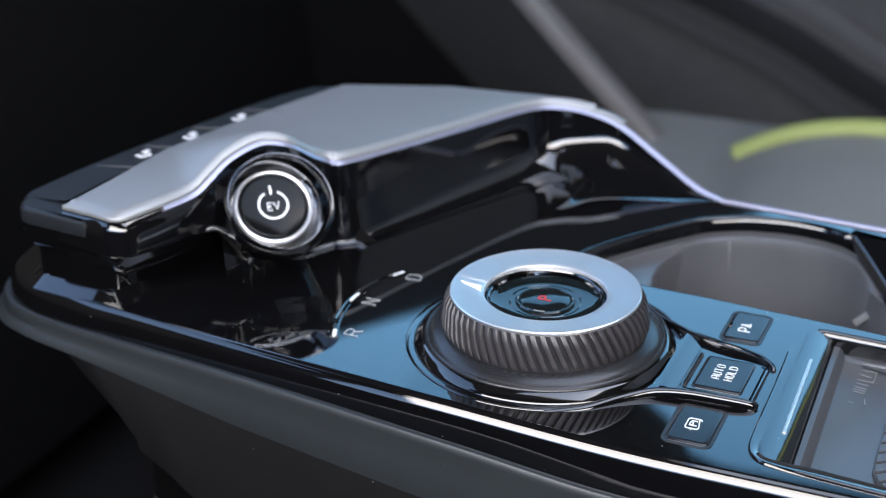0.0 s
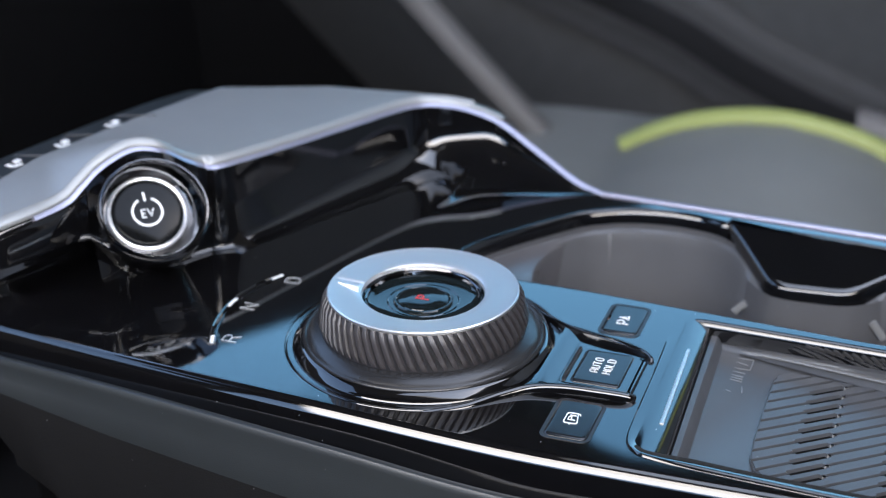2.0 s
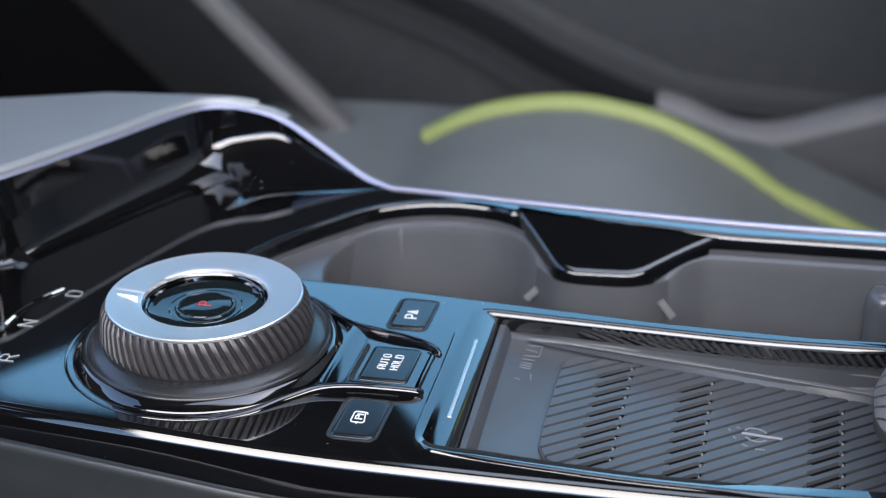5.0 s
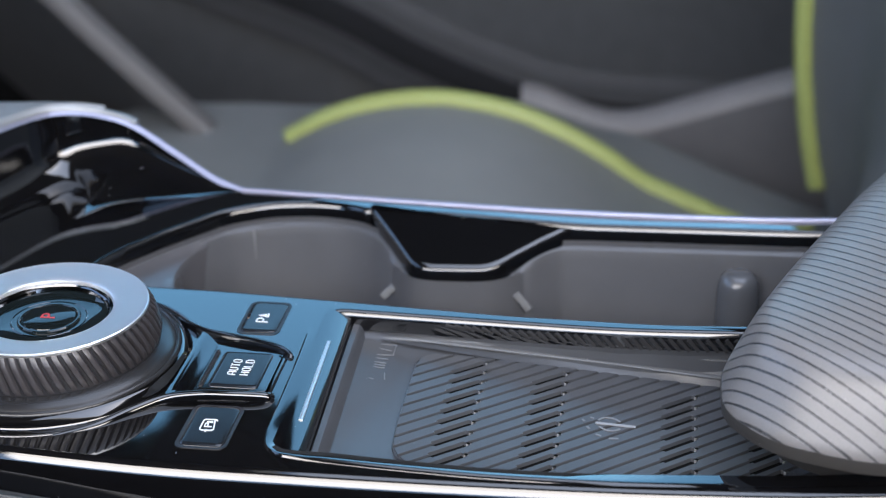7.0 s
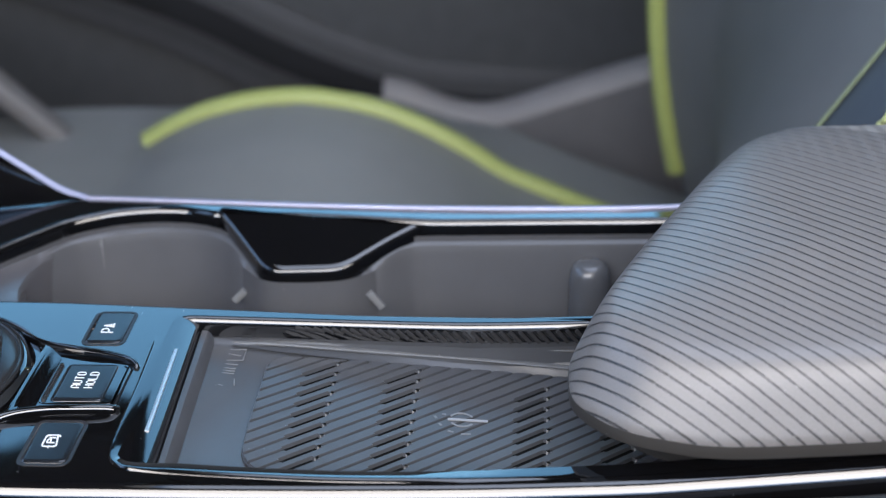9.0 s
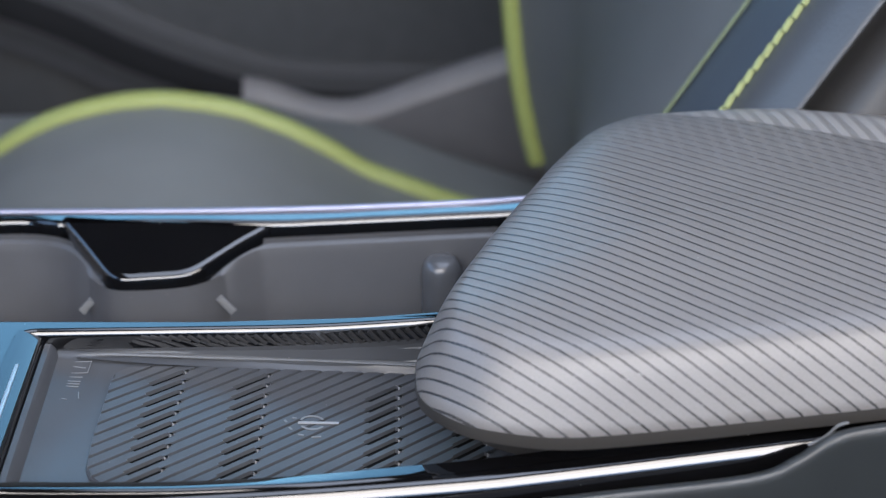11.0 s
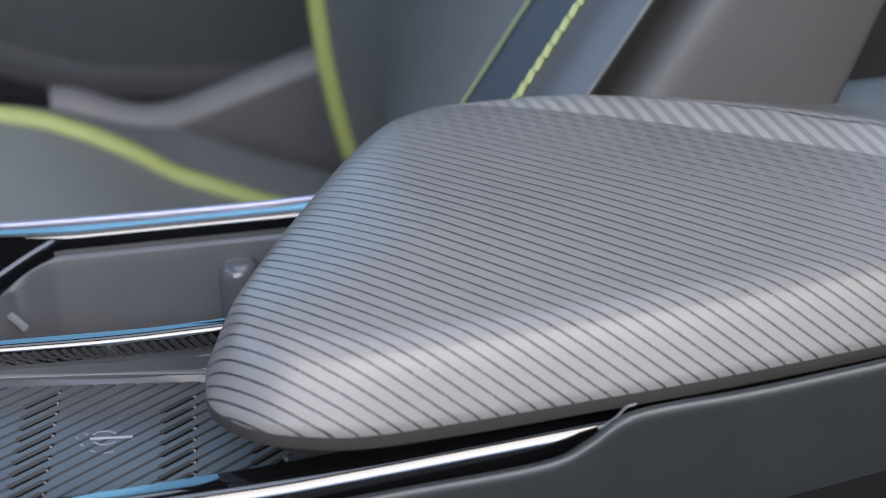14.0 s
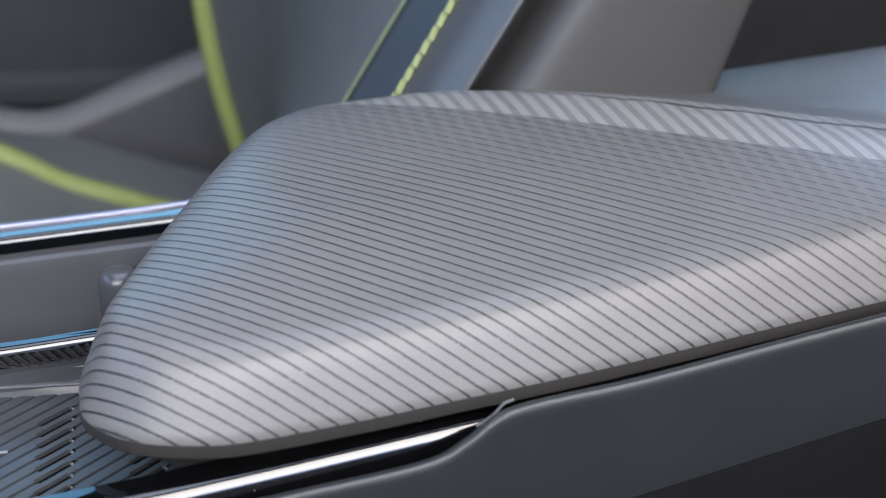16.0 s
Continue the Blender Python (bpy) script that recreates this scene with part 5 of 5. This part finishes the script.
def nearer(p):
    """The cushion as drawn for the far side, brought a little nearer to the console."""
    c = Vector((0.1924, -0.4177, 0.2456))
    q = c + (Vector(p) - c) * 0.9214
    if p[2] < FLOOR_Z + 0.03:
        q.z = FLOOR_Z + 0.004
    return q


pipe = [nearer(p) for p in curve(PIPE, 8)]
cpart("piping", sweep(pipe, circle(0.0076, 12)), LIME, "lime green piping", parent=cushion_ob)


def height(table, x):
    return float(np.interp(x, [p[0] for p in table], [p[2] for p in table]))


seat_bm = bmesh.new()
xs = [-0.34, -0.30, -0.26, -0.20, -0.15, -0.11, -0.085] + [-0.072 + 0.014 * k for k in range(28)] + [0.40, 0.5]
front = [(-0.34, 0, -0.30), (-0.30, 0, -0.215), (-0.26, 0, -0.185), (-0.20, 0, -0.170), (-0.15, 0, -0.166), (-0.085, 0, -0.1625)]
crest = front + PIPE + [(0.5, 0, -0.275)]
rows = []
for x in xs:
    c = height(crest, x)
    base = min(c, -0.168 - 0.06 * max(0.0, x + 0.1)) if x > -0.2 else c
    row = []
    for y, k in ((0.20, -9), (0.21, -0.02), (0.25, 0.0), (0.33, 0.10), (0.42, 0.46), (0.49, 0.80), (0.54, 0.95), (0.575, 1.0), (0.592, 1.0), (0.606, 1.0), (0.63, 0.94), (0.66, 0.70), (0.69, 0.2)):
        z = FLOOR_Z + 0.02 if k == -9 else base + (c - base) * k - (0.012 if k < 0 else 0)
        row.append((x, y, z))
    row.append((x, 0.70, FLOOR_Z + 0.02))
    rows.append(ring(seat_bm, [nearer(p) for p in row]))
for a, b in zip(rows, rows[1:]):
    skin(seat_bm, a, b, closed=False)
cpart("seat_cushion", seat_bm, SEATGREY, "grey leather seat cushion", parent=cushion_ob)

# backrest, leaning back more on its near side
SECTION = [(0.50, 0.760), (0.36, 0.750), (0.310, 0.700), (0.297, 0.640), (0.286, 0.590), (0.2815, 0.560), (0.296, 0.530), (0.318, 0.470), (0.330, 0.400), (0.334, 0.320), (0.334, 0.250), (0.3360, 0.205), (0.3360, 0.185), (0.3380, 0.158), (0.3415, 0.143), (0.3475, 0.132), (0.3530, 0.129), (0.3580, 0.150), (0.3650, 0.150), (0.3710, 0.124), (0.4000, 0.120), (0.4420, 0.122), (0.4540, 0.130), (0.458, 0.170), (0.458, 0.40)]
BASE_Z = 0.03


def back_at(x, y, z):
    k = 0.68 * min(1.0, max(0.0, (0.50 - y) / 0.28)) * (1.0 if x < 0.37 else max(0.38, 1 - 5 * (x - 0.37)))
    low = (0.95 * max(0.0, -0.03 - z) ** 2 - 0.0045) * min(1.0, max(0.0, (y - 0.40) / 0.12))
    return (x + k * (z - BASE_Z) + low, y, z)


sec = [(p.x, p.y) for p in curve([(*p, 0) for p in SECTION], 5)]


def back_piece(i0, i1, z0=-0.30, z1=0.62, n=30):
    bm = bmesh.new()
    rows = [ring(bm, [back_at(x, y, z0 + (z1 - z0) * k / n) for x, y in sec[i0:i1 + 1]]) for k in range(n + 1)]
    for a, b in zip(rows, rows[1:]):
        skin(bm, a, b, closed=False)
    return bm


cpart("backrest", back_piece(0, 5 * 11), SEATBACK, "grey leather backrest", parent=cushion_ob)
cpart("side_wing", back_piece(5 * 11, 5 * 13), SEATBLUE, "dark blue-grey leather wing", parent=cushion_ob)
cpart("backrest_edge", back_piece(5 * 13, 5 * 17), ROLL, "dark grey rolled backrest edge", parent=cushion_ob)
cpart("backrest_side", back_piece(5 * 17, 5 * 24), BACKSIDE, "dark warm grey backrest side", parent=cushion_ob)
for i, r_, m_, nm, lb_ in ((25, 0.0066, LIME, "backrest_piping", "lime green piping"), (55, 0.0010, LIMEDIM, "lime_seam", "thin lime seam")):
    cpart(nm, sweep([Vector(back_at(sec[i][0], sec[i][1], -0.164 + 0.489 * k / 30)) - Vector((0.002, 0.0015, 0)) for k in range(31)], circle(r_, 8), up=Vector((0, 1, 0))), m_, lb_, parent=cushion_ob)
for k in range(48):
    z = 0.0 + 0.0050 * k
    a, b = Vector(back_at(sec[65][0] - 0.0012, sec[65][1] - 0.0008, z)), Vector(back_at(sec[65][0] - 0.0012, sec[65][1] + 0.0008, z + 0.0044))
    cpart("stitch", sweep([a, (a + b) / 2, b], circle(0.0014, 6), up=Vector((0, 1, 0))), LIMEPALE, parent=cushion_ob)

# ---- passenger door ----
door = thing("passenger_door", "dark grey inner door panel with a lighter armrest edge", "car door", at=(0, 0.9, FLOOR_Z))
dm = bmesh.new()
rows = []
for k in range(30):
    x = -0.75 + 0.065 * k
    rows.append(ring(dm, [(x, 0.965, 0.258), (x, 0.915, 0.255), (x, 0.890, 0.20), (x, 0.885, 0.05), (x, 0.880, -0.08), (x, 0.890, -0.22), (x, 0.90, FLOOR_Z), (x, 0.965, FLOOR_Z)]))
for a, b in zip(rows, rows[1:]):
    skin(dm, a, b, closed=False)
cpart("door_card", dm, DOOR, parent=door)
ledge = curve([(0.080, 0.725, -0.160), (0.100, 0.722, -0.163), (0.136, 0.718, -0.176), (0.170, 0.715, -0.176), (0.22, 0.710, -0.158), (0.28, 0.705, -0.137), (0.36, 0.70, -0.115), (0.50, 0.70, -0.10)], 6)
lm = bmesh.new()
rows = [ring(lm, [p + Vector((0, o, h)) for o, h in ((0.010, 0.000), (0.006, 0.0022), (0.001, 0.0024), (-0.004, 0.0006), (-0.008, -0.003), (-0.011, -0.008), (-0.012, -0.012))]) for p in ledge]
for a, b in zip(rows, rows[1:]):
    skin(lm, a, b, closed=False)
lm.faces.new(rows[0])
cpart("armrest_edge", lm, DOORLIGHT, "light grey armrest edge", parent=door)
# the face below the roll; its fading shade is painted by darker trim
lw = bmesh.new()
rows = [ring(lw, [p + Vector((0, o, h)) for o, h in ((-0.012, -0.012), (-0.010, -0.05), (0.0, -0.12), (0.02, -0.24))]) for p in ledge]
for a, b in zip(rows, rows[1:]):
    skin(lw, a, b, closed=False)
cpart("door_armrest", lw, DOORSHADE, "grey door armrest", parent=door)
tm = bmesh.new()
rows = [ring(tm, [p + Vector((0, o, h)) for o, h in ((0.16, -0.120), (0.04, -0.060), (0.016, -0.020), (0.010, 0.000))]) for p in ledge]
for a, b in zip(rows, rows[1:]):
    skin(tm, a, b, closed=False)
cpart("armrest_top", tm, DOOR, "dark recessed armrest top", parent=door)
# slanting trim bar ahead of the seat
bar = curve([(-0.250, 0.56, -0.015), (-0.174, 0.55, -0.085), (-0.095, 0.55, -0.160), (-0.03, 0.55, -0.22)], 6)
glove = bmesh.new()
GLOVE = ((0.004, 0.004, -0.008), (-0.05, 0.06, -0.03), (-0.20, 0.17, -0.045), (-0.45, 0.20, -0.02), (-0.60, -0.2, 0.0))
rows = [ring(glove, [p + Vector(o) for o in GLOVE[:3]]) for p in bar]
for a, b in zip(rows, rows[1:]):
    skin(glove, a, b, closed=False)
# split off from the glovebox so that its darker colour paints the shade
under_dash = bmesh.new()
rows = [ring(under_dash, [p + Vector(o) for o in GLOVE[2:]]) for p in bar]
for a, b in zip(rows, rows[1:]):
    skin(under_dash, a, b, closed=False)
dash = thing("dashboard", "dark lower dashboard and glovebox in shadow", "dashboard", at=(-0.6, 0.3, FLOOR_Z))
cpart("glovebox", glove, DOOR, parent=dash)
cpart("lower_dash", under_dash, DASH, "lower dashboard skin with shade put into its colour", parent=dash)
cpart("glovebox_edge", sweep(bar, rrect(-0.010, 0.010, -0.007, 0.007, 0.004, 3)), PILLAR, "slanting light grey trim edge", parent=dash)
dbm = bmesh.new()
bmesh.ops.create_cube(dbm, size=1.0)
bmesh.ops.transform(dbm, matrix=Matrix.LocRotScale((-0.85, 0.05, -0.06), None, (0.72, 1.8, 0.70)), verts=dbm.verts)
bmesh.ops.bevel(dbm, geom=dbm.edges[:], offset=0.06, segments=4, affect="EDGES")
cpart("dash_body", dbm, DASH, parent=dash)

# nested strips, darker inwards, paint the crease's shade onto the door
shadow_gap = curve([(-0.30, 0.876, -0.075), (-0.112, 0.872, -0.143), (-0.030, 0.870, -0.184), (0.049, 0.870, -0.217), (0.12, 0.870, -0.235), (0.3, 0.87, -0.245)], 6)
for wide, deep, tint in ((0.040, 0.0010, SHADEOUTER), (0.028, 0.0025, SHADEMID), (0.013, 0.004, SHELL)):
    cpart("recess_shade", sweep(shadow_gap, rrect(-deep, deep, -wide, wide, 0.0008, 2)), tint, "dark strip painted as soft shade along the door", parent=door)
